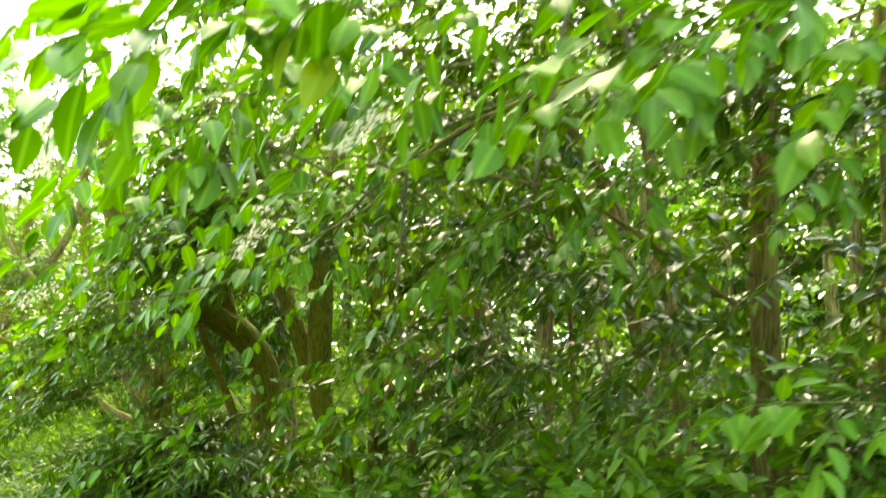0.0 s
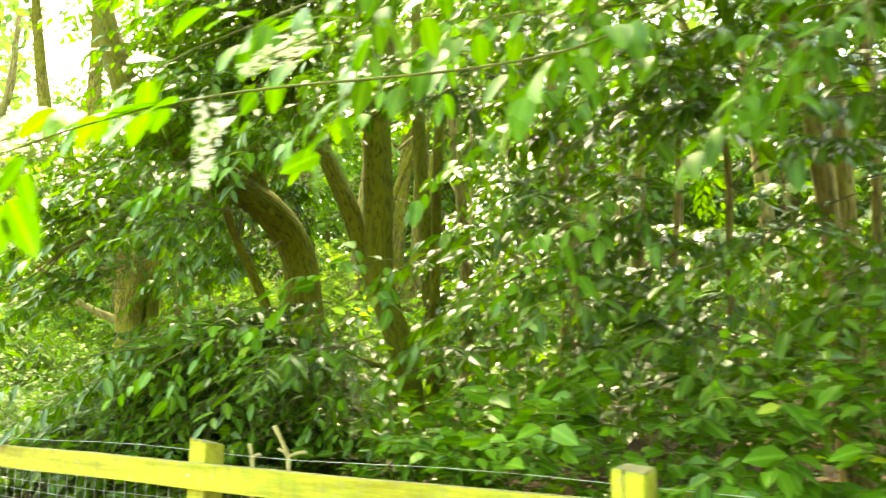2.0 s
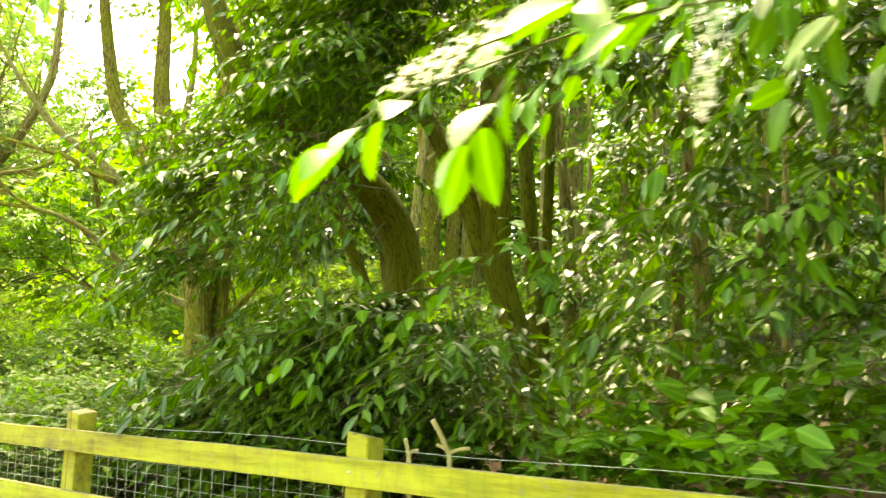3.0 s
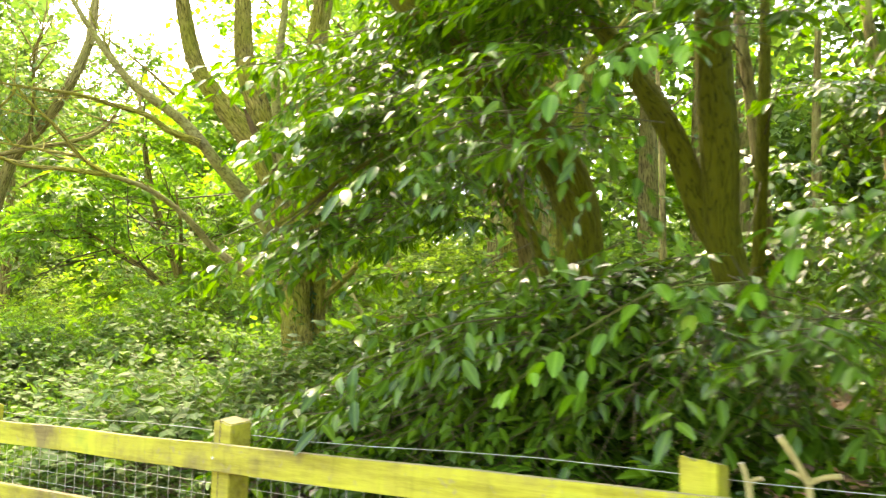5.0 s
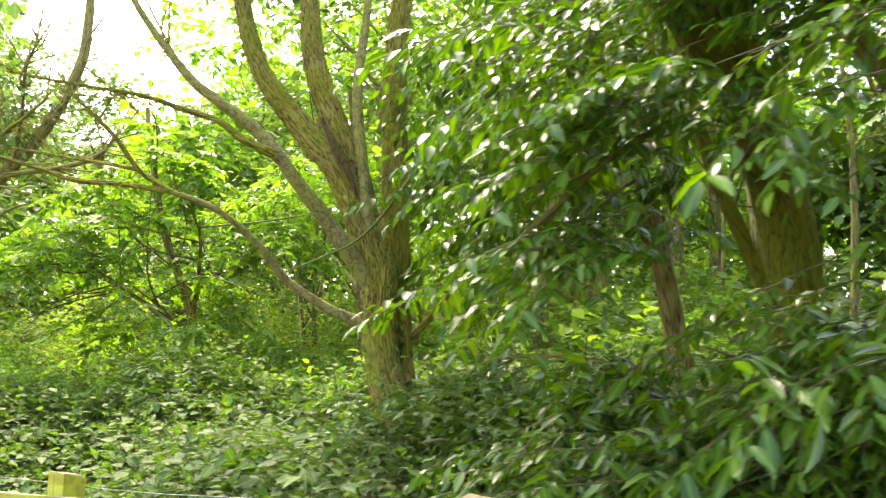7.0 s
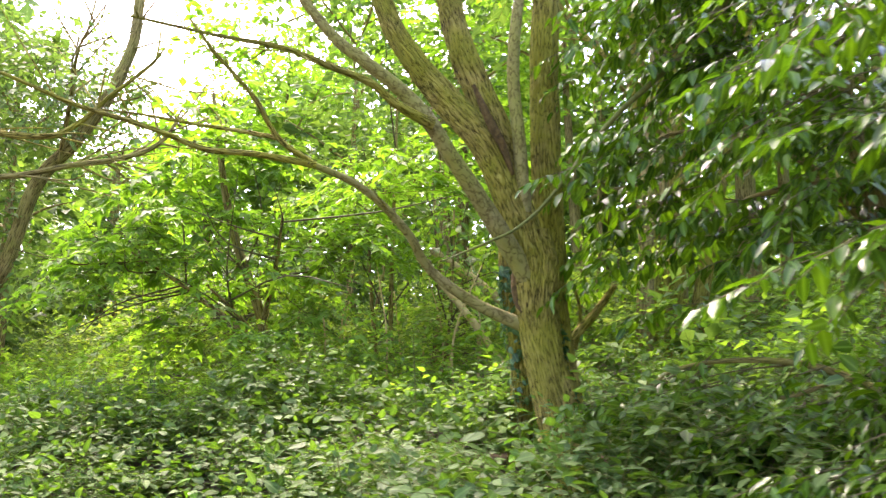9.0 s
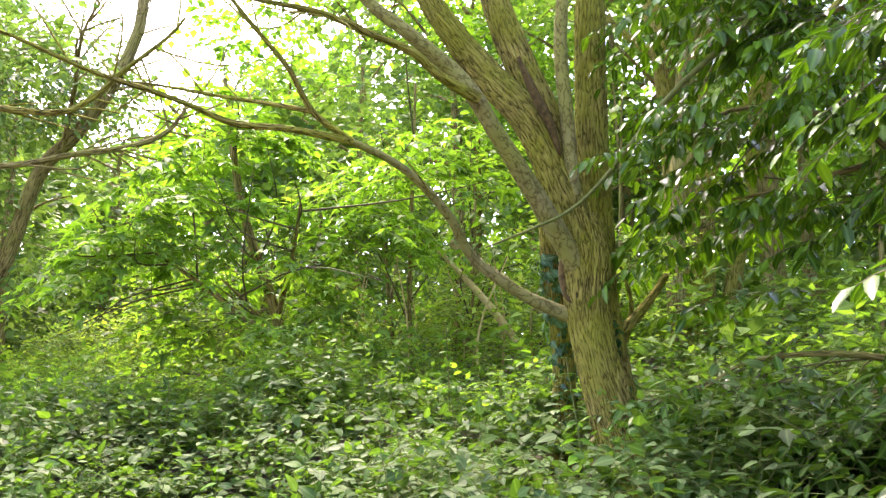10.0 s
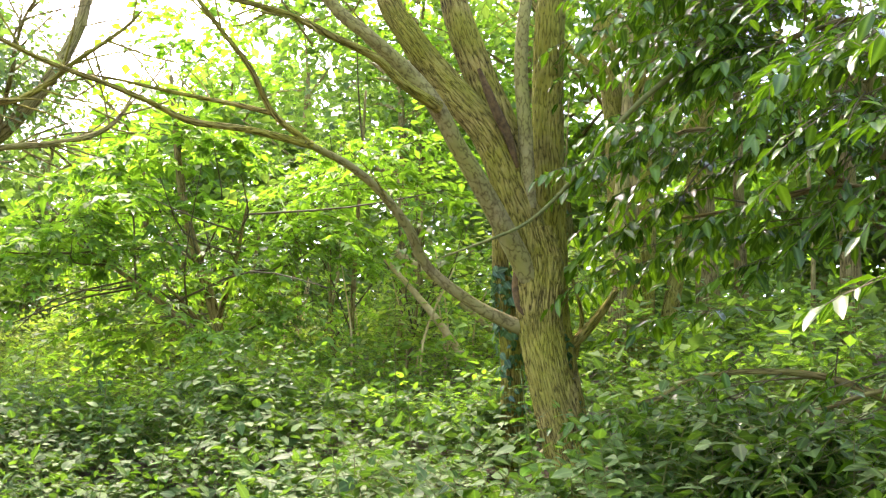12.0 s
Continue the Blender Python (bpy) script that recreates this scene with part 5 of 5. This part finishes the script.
def left_tree():
    tree = thing("tree", "sunlit leaning tree with pale brown bark hung with climbers", "tree", (-15.6, 5.5, 1.2))
    rows = [(-15.7, 5.45, 1.0, 0.14), (-15.48, 5.53, 1.86, 0.115), (-14.84, 5.69, 2.76, 0.103), (-14.48, 5.78, 3.8, 0.099), (-14.16, 5.97, 4.28, 0.094), (-13.89, 6.13, 4.78, 0.089), (-13.79, 6.3, 5.34, 0.085), (-13.76, 6.35, 5.74, 0.08), (-13.84, 6.42, 6.82, 0.05)]
    b1 = [(-14.9, 4.9, 3.2, 0.06), (-14.54, 4.53, 3.5, 0.051), (-13.93, 5.19, 3.68, 0.042), (-13.54, 5.49, 3.8, 0.04), (-13.15, 5.8, 3.9, 0.038), (-12.96, 6.1, 4.11, 0.033), (-12.81, 6.23, 4.41, 0.02)]
    b0 = [(-14.84, 5.69, 2.76, 0.06), (-14.95, 5.2, 3.0, 0.06), (-14.9, 4.9, 3.2, 0.06)]
    b2 = [(-14.3, 5.9, 4.0, 0.04), (-13.9, 5.7, 4.6, 0.03), (-13.4, 5.4, 5.0, 0.02), (-12.9, 5.3, 5.3, 0.008)]
    for k, r in enumerate((rows, b0, b1, b2)):
        v, t = tube([(x, y, z, q * 0.75) for x, y, z, q in r], 12, 5, 0.05, 0)
        part("trunk" if k == 0 else "limb", v, t, BROWN, tree)
    branchlets(tree, [rows[3:], b1, b2], 40, BROWN, 1.0, 0.012)
    foliage(tree, [(-15.2, 5.6, 5.0, 1.0, 0.9, 0.7), (-14.4, 5.4, 4.7, 0.8, 0.6, 0.5), (-15.4, 5.2, 3.6, 0.8, 0.7, 0.5), (-14.7, 5.9, 3.0, 0.6, 0.5, 0.4), (-14.6, 5.9, 4.9, 0.8, 0.6, 0.5), (-13.3, 5.3, 4.9, 0.5, 0.4, 0.4), (-15.2, 5.2, 4.2, 0.6, 0.5, 0.5)], 560, LOW_LEAF, CANOPY, 10, 0.5, 0.11, label="sparse yellow-green leaves")


left_tree()

# dark branch from outside the view, near the clearing's edge
outer = thing("tree", "slim grey tree at the clearing's edge with bare low branches and an added shading clump", "tree", (-12.6, 3.4, 0.6))
OUT_T = [(-12.6, 3.4, 0.5, 0.1), (-12.5, 3.35, 1.6, 0.08), (-12.45, 3.3, 2.6, 0.07), (-12.6, 3.2, 4.0, 0.05), (-12.7, 3.2, 5.5, 0.03)]
OUT_B = [(-12.45, 3.3, 2.5, 0.03), (-11.6, 2.9, 2.75, 0.022), (-10.72, 2.78, 2.86, 0.018), (-10.37, 2.92, 2.81, 0.017), (-10.16, 3.04, 2.8, 0.015), (-10.01, 3.11, 2.88, 0.014), (-9.88, 3.16, 3.0, 0.012), (-9.68, 3.24, 3.16, 0.009), (-9.59, 3.26, 3.25, 0.005)]
for k, r in enumerate((OUT_T, OUT_B)):
    v, t = tube(r, 12, 5, 0.05)
    part("trunk" if k == 0 else "limb", v, t, BARK, outer)
branchlets(outer, [OUT_B], 12, BARK, 0.5, 0.006)
# the clump at x -10.2 is above the view, added to shade the bramble
foliage(outer, [(-13.0, 3.2, 4.2, 1.0, 0.9, 0.8), (-12.2, 3.0, 5.0, 1.0, 0.9, 0.6), (-10.2, 3.5, 5.5, 1.3, 0.9, 0.45)], 260, LOW_LEAF, CANOPY, 10, 0.5, 0.11, label="light-green crown")


def wood_tree(x, y, h, r, crown_low, leaf=0.2, n=240, lean=(0, 0), spread=2.0, mat=CANOPY, label="woodland tree with a light-green crown", bark=BROWN):
    z0 = float(ground_height(x, y))
    tree = thing("woodland_tree", label, "tree", (x, y, z0), "wood behind the clearing")
    rows = [(x + lean[0] * s + 0.12 * math.sin(x + 3 * s), y + lean[1] * s, z0 - 0.2 + h * s, r * (1.15 - 0.95 * s)) for s in (0, 0.2, 0.45, 0.65, 0.8)]
    v, t = tube(rows, 10, 4, 0.05, 0, 0.3)
    part("trunk", v, t, bark, tree)
    for k in range(6):
        s = rng.uniform(0.35, 0.95)
        a = np.array([x + lean[0] * s, y + lean[1] * s, z0 + h * s])
        d = unit(np.array([rng.normal(), rng.normal(), rng.uniform(0.2, 0.9)]))
        L = spread * rng.uniform(0.5, 1.0)
        v, t = tube([(*a, r * 0.35), (*(a + d * L * 0.5 + np.array([0, 0, 0.1])), r * 0.22), (*(a + d * L), r * 0.06)], 6, 3)
        part("limb", v, t, bark, tree)
    blobs = []
    for k in range(9):
        s = rng.uniform(crown_low, 1.0)
        a = rng.uniform(0, 2 * math.pi)
        q = spread * rng.uniform(0.1, 0.85)
        blobs.append((x + lean[0] * s + q * math.cos(a), y + lean[1] * s + q * math.sin(a), z0 + h * s, spread * rng.uniform(0.3, 0.55), spread * rng.uniform(0.3, 0.55), spread * rng.uniform(0.18, 0.35)))
    foliage(tree, blobs, n, FAR_LEAF, mat, 11, 0.9, leaf, 0.15, flat=0.5, twigs=None, shell=0.2)
    return tree


# named trunks seen through the gaps
wood_tree(-8.6, 9.9, 6.5, 0.14, 0.5, 0.16, 170)
wood_tree(-8.2, 12.4, 8.5, 0.16, 0.4, 0.18, 300, label="woodland tree with sunlit pinkish bark")
wood_tree(-7.9, 13.7, 8.0, 0.1, 0.4, 0.18, 240)
wood_tree(-6.6, 11.0, 6.5, 0.12, 0.4, 0.17, 190)
wood_tree(-25.6, 15.2, 7.5, 0.13, 0.25, 0.22, 260)
wood_tree(-23.7, 14.0, 7.0, 0.11, 0.3, 0.22, 260)
wood_tree(-8.5, 8.2, 5.5, 0.085, 0.6, 0.14, 110, lean=(0.2, 0.3))
wood_tree(-11.8, 9.8, 5.2, 0.09, 0.4, 0.13, 220, spread=1.8)
wood_tree(-10.2, 10.8, 5.8, 0.09, 0.4, 0.14, 280, spread=2.0, mat=MAPLE)
wood_tree(-17.6, 7.4, 6.2, 0.09, 0.3, 0.14, 260, spread=1.8)
wood_tree(-16.8, 4.6, 6.0, 0.09, 0.35, 0.13, 240, spread=1.5, mat=MAPLE)
spots = ((-3.4, 9.4), (-5.6, 14.5), (-2.0, 8.0), (-0.6, 9.5), (1.2, 7.5), (-3.0, 12.5), (0.5, 13), (3.5, 9.5), (-10.5, 13), (-12.3, 11.2), (-12.8, 15.5), (-10.2, 17), (-7.0, 17.5), (-15.5, 13),
         (-17.0, 17.0), (-18.5, 12.0), (-20.5, 16.5), (-21, 9.5), (-25.5, 10.0), (-28, 14), (-23, 20), (-29, 20), (-16, 22), (-9, 23), (-2, 18), (5, 15), (-33, 16), (-35, 24), (-24, 6.0), (-30, 6.5), (-20, 5.0))
for x, y in spots:
    az = math.degrees(math.atan2(-(x + 6), y))
    dist = math.hypot(x + 6, y)
    gap = 43 < az < 58
    gap = gap or (-22 < az < 16 and dist > 12)
    h = min(rng.uniform(7.5, 10.5), 0.25 * dist + 0.2 if gap else rng.uniform(0.38, 0.46) * dist + 0.8)
    wood_tree(x, y, h, rng.uniform(0.07, 0.14), 0.3 if dist < 15 else 0.15, 0.18 if dist < 13 else 0.26, 240 if dist < 14 else 360, spread=2.2 if dist < 15 else 3.0, mat=CANOPY if rng.random() < 0.7 else MAPLE)

# the wood's far edge, beyond the trunks that can be told apart
far = thing("distant_woods", "hazy light-green wall of far woodland foliage", "woods", (-20, 40, 4), kind="stuff")
n = 40000
ang = rng.uniform(radians(-75), radians(95), n)
dist = rng.uniform(26, 48, n)
x, y = -6 - dist * np.sin(ang), np.maximum(dist * np.cos(ang), 4 - 0.2 * dist)
open_sky = (np.degrees(ang) > 44) & (np.degrees(ang) < 58)
top = np.where(open_sky, 0.29, np.where(np.abs(np.degrees(ang) + 3) < 22, 0.26, 0.46)) * dist * (0.8 + 0.2 * np.sin(ang * 23) * np.sin(ang * 9 + 1))
z = ground_height(x, y) + rng.random(n) ** 1.35 * top
at = np.stack([x, y, z], 1)
v, t, uv = leaves(FAR_LEAF, at, rng.normal(size=(n, 3)), np.array([0, 0, 0.8]) + rng.normal(0, 0.6, (n, 3)), rng.uniform(0.35, 0.8, n))
part("foliage", v, t, CANOPY, far, "", uv, kind="stuff")

# slim bare saplings in the wood
for x, y, h, r in ((-8.3, 8.9, 2.2, 0.03), (-9.5, 9.4, 3.5, 0.025), (-9.9, 10.3, 3.5, 0.03), (-7.0, 9.0, 3.6, 0.025), (-5.6, 6.6, 3.6, 0.03), (-3.8, 6.6, 3.4, 0.03), (-1.9, 6.2, 3.4, 0.03),
                   (-12.6, 9.2, 3.2, 0.03), (-11.8, 10, 3.4, 0.03), (-15.0, 10.8, 3.4, 0.04), (-3.3, 8.0, 3.5, 0.03), (-6.2, 7.2, 3.6, 0.03)):
    z0 = float(ground_height(x, y))
    s = thing("sapling", "thin bare sapling stem in the undergrowth", "sapling", (x, y, z0), "saplings")
    w = rng.normal(0, 0.12, 4)
    v, t = tube([(x, y, z0 - 0.1, r * 1.1), (x + w[0], y + w[1], z0 + h * 0.5, r * 0.8), (x + w[0] + w[2], y + w[1] + w[3], z0 + h, r * 0.3)], 7, 4, 0.04)
    part("stem", v, t, GREENTWIG if (x, y) == (-8.3, 8.9) else BROWN, s)


# ---- low growth ----
def patch(name, label, category, x0, x1, y0, y1, n, outline, mat, per, height, size, droop=0.1, keep=None, lift=0.0, length=0.35, stems=GREENTWIG, flat=0.35):
    """Upright and arching shoots over a stretch of ground."""
    ob = thing(name, label, category, ((x0 + x1) / 2, (y0 + y1) / 2, float(ground_height((x0 + x1) / 2, (y0 + y1) / 2))), kind="stuff")
    x, y = rng.uniform(x0, x1, n), rng.uniform(y0, y1, n)
    if keep is not None:
        ok = keep(x, y)
        x, y = x[ok], y[ok]
    clump = 0.65 + 0.5 * np.sin(x * 2.1 + 1.3 * np.sin(y * 1.7)) * np.sin(y * 2.6 + x * 0.8)
    z = ground_height(x, y) + lift + height * np.clip(clump, 0.15, 1.2) * rng.uniform(0.25, 1.0, len(x))
    base = np.stack([x, y, z], 1)
    head = rng.normal(0, 0.8, base.shape)
    head[:, 2] = rng.uniform(-0.1, 0.9, len(x))
    p, d, u, s, lines = sprays(base, head, per, length, size, droop, flat)
    v, t, uv = leaves(outline, p, d, u, s)
    part("leaves", v, t, mat, ob, "", uv, kind="stuff")
    if stems:
        v, t = shoot_mesh(lines, 0.0022)
        part("stems", v, t, stems, ob, kind="stuff")
    return ob


not_trunk = lambda x, y: np.hypot(x + 8.0, y - 4.5) > 0.45
patch("bramble_patch", "tangled bramble with toothed green leaves behind the fence", "bramble", -14.5, -6.6, 2.62, 5.2, 5200, HEART_LEAF, BRAMBLE, 8, 0.54, 0.076, droop=0.22, keep=not_trunk, flat=0.36)
# growth further back takes the lighter leaf colour, painted as if in sun
patch("bramble_patch", "tangled bramble and nettle under the maple", "bramble", -16, -8.6, 5.1, 7.0, 2000, HEART_LEAF, SUNLIT_NETTLE, 8, 0.55, 0.075, droop=0.2, flat=0.28)
patch("nettle_bed", "bed of nettles filling the clearing", "nettles", -24, -6.5, 6.5, 11.5, 3200, LOW_LEAF, SUNLIT_NETTLE, 8, 0.85, 0.11, length=0.5)
patch("undergrowth", "mixed undergrowth on the rising wood floor", "undergrowth", -40, -9, 10.5, 24, 3600, FAR_LEAF, CANOPY, 9, 1.5, 0.22, length=0.9, stems=None)
patch("undergrowth", "mixed undergrowth between the laurel stems", "undergrowth", -9, 6, 7.0, 22, 2600, FAR_LEAF, CANOPY, 9, 0.7, 0.17, length=0.8, stems=None)
patch("undergrowth", "low green growth along the bank", "undergrowth", -34, -14.5, 2.6, 7.0, 2200, LOW_LEAF, SUNLIT_NETTLE, 8, 0.6, 0.13, length=0.5)
patch("bramble_patch", "bramble creeping below the netting", "bramble", -12, -0.5, 2.55, 2.9, 560, HEART_LEAF, BRAMBLE, 7, 0.35, 0.06, length=0.25)
patch("ground_ivy", "scattered low leaves under the laurels", "undergrowth", -6.6, 2, 3.2, 7.5, 520, LOW_LEAF, LAUREL, 7, 0.3, 0.08, length=0.3)
patch("nettle_bed", "low green growth between the laurels and the clearing", "nettles", -8.6, -4.5, 4.6, 8.0, 900, LOW_LEAF, BRAMBLE, 8, 0.4, 0.1, length=0.4, keep=not_trunk)
patch("cleavers_clump", "withered cleavers heaped at the tree's foot", "undergrowth", -8.75, -8.1, 3.7, 4.35, 240, LOW_LEAF, WITHER, 12, 0.22, 0.03, 0.5, length=0.22)

# same weeds twice: BRAMBLE's darker green for shade, the paler leaf for sun
patch("goosegrass", "fine small-leaved weeds threaded through the bramble", "weeds", -14.5, -6.4, 2.65, 6.5, 1300, LOW_LEAF, BRAMBLE, 12, 0.55, 0.04, 0.15, keep=not_trunk, lift=0.08, length=0.4)
patch("goosegrass", "sunlit pale weeds at the back of the clearing", "weeds", -17, -8.4, 6.8, 9.5, 2000, LOW_LEAF, SUNLIT_WEED, 10, 1.25, 0.08, 0.12, lift=0.15, length=0.5)

# leaf litter under the laurels
lit = thing("leaf_litter", "brown fallen leaves on the shaded soil", "leaf litter", (-5.3, 3.9, 0.8), kind="stuff")
n = 2600
x, y = rng.uniform(-7.2, 1.0, n), rng.uniform(2.7, 6.5, n)
at = np.stack([x, y, ground_height(x, y) + 0.012], 1)
v, t, uv = leaves(LOW_LEAF, at, rng.normal(size=(n, 3)) * np.array([1, 1, 0.15]), np.array([0, 0, 1.0]) + rng.normal(0, 0.25, (n, 3)), rng.uniform(0.05, 0.09, n))
part("leaves", v, t, LITTER, lit, "", uv, kind="stuff")

# grass along the fence foot and the path's edge
gr = thing("grass", "long grass at the foot of the fence", "grass", (-5, 2.5, 0.2), kind="stuff")
n = 3600
x, y = rng.uniform(-14, 2, n), np.concatenate([rng.normal(2.62, 0.1, n // 2), rng.uniform(1.3, 2.3, n - n // 2)])
at = np.stack([x, y, ground_height(x, y)], 1)
d = rng.normal(0, 0.28, (n, 3))
d[:, 2] = 1
s = np.where(np.arange(n) < n // 2, rng.uniform(0.15, 0.45, n), rng.uniform(0.08, 0.3, n))
v, t, uv = leaves(BLADE, at, d, rng.normal(size=(n, 3)), s)
part("blades", v, t, GRASS, gr, "", uv, kind="stuff")


# ---- small things ----
def pruned_stub(x, y, z0, h, arms):
    s = thing("pruned_stub", "cut-back laurel stub with pale sawn ends behind the fence", "stub", (x, y, z0))
    v, t = tube([(x, y, z0 - 0.1, 0.012), (x + 0.012, y, z0 + h * 0.5, 0.01), (x, y, z0 + h, 0.0095)], 9, 5, 0.05)
    part("stem", v, t, DEADWOOD, s)
    for dx, dy, dz, L, r in arms:
        d = unit(np.array([dx, dy, dz], float))
        a = np.array([x, y, z0 + h * 0.97])
        b = a + d * L
        v, t = tube([(*a, r), (*(a + d * L * 0.5 + np.array([0, 0, 0.006])), r * 0.9), (*b, r)], 8, 4, 0.06)
        part("arm", v, t, DEADWOOD, s)
        v, t = tube([(*(b + d * 0.0005), r * 0.98), (*(b + d * 0.004), r * 0.9)], 8, 2)
        part("cut_end", v, t, CUTWOOD, s, "pale sawn end")


pruned_stub(-4.18, 2.69, 0.45, 0.58, [(-0.07, -0.02, 0.13, 0.14, 0.011), (0.1, 0.02, 0.03, 0.085, 0.008), (-0.09, 0.0, 0.05, 0.06, 0.007)])
pruned_stub(-4.32, 2.62, 0.42, 0.6, [(-0.03, 0.0, 0.1, 0.06, 0.009), (0.05, 0.01, 0.03, 0.04, 0.008)])


def stick(label, rows):
    s = thing("fallen_stick", label, "stick", rows[0][:3], "sticks at the tree's foot")
    v, t = tube(rows, 8, 6, 0.06)
    part("wood", v, t, DEADWOOD, s)


stick("dead stick leaning on the tree's foot", [(-8.1, 4.62, 1.22, 0.012), (-7.98, 4.66, 1.3, 0.016), (-7.66, 4.86, 1.34, 0.01)])
stick("dead stick leaning on the tree's foot", [(-8.04, 4.6, 1.4, 0.01), (-7.98, 4.58, 1.28, 0.011), (-7.93, 4.66, 1.06, 0.01)])


def nettle(x, y, h, lean):
    """One upright stalk with pairs of toothed leaves."""
    z0 = float(ground_height(x, y))
    e = thing("nettle_plant", "single upright nettle stalk with paired toothed leaves", "nettle", (x, y, z0), "tall nettles")
    top = np.array([x + lean[0] * h, y + lean[1] * h, z0 + h])
    v, t = tube([(x, y, z0 - 0.05, 0.004), (x + lean[0] * h * 0.4, y + lean[1] * h * 0.4, z0 + h * 0.5, 0.0035), (*top, 0.002)], 6, 5)
    part("stalk", v, t, GREENTWIG, e)
    ats, al = [], []
    for k, q in enumerate(np.linspace(0.45, 1.0, 7)):
        c = np.array([x, y, z0]) + (top - np.array([x, y, z0])) * q
        a0 = k * 1.57 + x * 3
        for sgn in (0, math.pi):
            ats.append(c)
            al.append((math.cos(a0 + sgn), math.sin(a0 + sgn), 0.15 - 0.6 * (1 - q)))
    m = len(ats)
    v, t, uv = leaves(HEART_LEAF, np.array(ats), np.array(al), np.array([0, 0, 1.0]) + rng.normal(0, 0.15, (m, 3)), np.linspace(0.09, 0.04, m) * rng.uniform(0.9, 1.1, m))
    part("leaf_growth", v, t, YOUNG, e, "", uv, kind="stuff")


for row in ((-7.9, 4.05, 0.75, (-0.12, 0)), (-9.6, 3.6, 0.7, (0.1, 0)), (-10.6, 4.2, 0.8, (-0.1, 0.1)), (-9.0, 3.3, 0.65, (0.15, 0)), (-11.2, 3.7, 0.8, (0.1, 0)), (-8.4, 3.4, 0.6, (-0.2, 0)), (-7.4, 3.7, 0.55, (0.2, 0)), (-10.0, 4.9, 0.8, (0.1, 0.1)), (-11.8, 4.6, 0.9, (0, 0.1)), (-9.1, 5.0, 0.8, (-0.1, 0.1)), (-7.2, 4.2, 0.5, (0.1, -0.2)), (-12.6, 4.0, 0.8, (0.1, 0))):
    nettle(*row)

stick("rotting branch leaning in the undergrowth", [(-10.4, 7.0, 2.85, 0.02), (-10.09, 7.1, 2.49, 0.028), (-9.8, 7.12, 2.15, 0.033), (-9.3, 7.15, 1.45, 0.036)])
stick("rotting branch leaning in the undergrowth", [(-10.74, 7.9, 3.08, 0.04), (-10.17, 8.04, 2.64, 0.046), (-9.69, 8.04, 2.23, 0.048), (-8.9, 8.05, 1.55, 0.05)])

# thin tan stems under the hazel, and the pale poles of a far tree
for k in range(16):
    x, y = -10.9 + 1.1 * math.sin(k * 2.4), 7.3 + 0.7 * math.cos(k * 1.7)
    z0 = float(ground_height(x, y))
    h, r = 1.1 + 0.8 * abs(math.sin(k * 3.1)), 0.007 + 0.006 * abs(math.cos(k * 2.2))
    q = thing("sapling", "thin tan hazel rod rising from the undergrowth", "sapling", (x, y, z0), "saplings")
    v, t = tube([(x, y, z0 - 0.05, r), (x + 0.06 * math.sin(k), y, z0 + h * 0.5, r * 0.85), (x + 0.22 * math.sin(k * 1.3), y + 0.1, z0 + h, r * 0.4)], 6, 4, 0.04)
    part("stem", v, t, DEADWOOD, q)

pole_tree = thing("tree", "pale many-poled tree beyond the clearing", "tree", (-8.6, 8.8, 1.7))
for k, rows in enumerate(([(-8.6, 8.8, 1.5, 0.15), (-8.64, 8.64, 4.21, 0.11), (-8.65, 8.43, 5.05, 0.115), (-8.68, 8.39, 5.66, 0.11), (-8.71, 8.5, 7.05, 0.08)],
                          [(-8.5, 8.9, 1.6, 0.1), (-8.36, 9.11, 5.16, 0.075), (-8.43, 8.96, 5.63, 0.075), (-8.6, 8.8, 6.4, 0.06)],
                          [(-8.4, 8.9, 1.6, 0.09), (-7.9, 9.0, 4.0, 0.07), (-7.4, 8.9, 6.0, 0.05)],
                          [(-8.6, 8.7, 3.0, 0.05), (-7.9, 8.5, 4.2, 0.04), (-7.0, 8.4, 5.0, 0.03)],
                          [(-8.6, 8.6, 4.3, 0.045), (-8.1, 8.3, 5.0, 0.035), (-7.5, 8.1, 5.4, 0.02)],
                          [(-8.65, 8.5, 4.8, 0.04), (-9.2, 8.3, 5.4, 0.03), (-9.6, 8.2, 6.2, 0.02)])):
    v, t = tube(rows, 12, 5, 0.04, 8 if k == 0 else 0)
    part("trunk" if k == 0 else "limb", v, t, BARK, pole_tree)
    branchlets(pole_tree, [rows], 7, BARK, 1.2, 0.012)

# low tiers of the laurels, in front of the trunks and at the clearing's edge
fans(tc, [(-5.25, 3.2, 1.62, 0.45, 0.3, 0.17), (-4.8, 3.3, 1.6, 0.4, 0.25, 0.2), (-6.35, 3.9, 1.45, 0.35, 0.3, 0.12)], 46, MID_LEAF, LAUREL, 8, 0.6, 0.084, 0.42,
     label="low shining leaf tiers", bias=(-0.22, -0.25, 0), name="low_growth")
fans(dark_laurel, [(-7.0, 4.5, 1.45, 0.45, 0.3, 0.11), (-7.35, 4.6, 1.5, 0.3, 0.25, 0.1), (-6.75, 4.2, 1.35, 0.3, 0.3, 0.12)], 22, MID_LEAF, LAUREL, 7, 0.6, 0.095, 0.5,
     label="dark low leaf tiers", bias=(-0.4, -0.15, 0), name="low_growth")
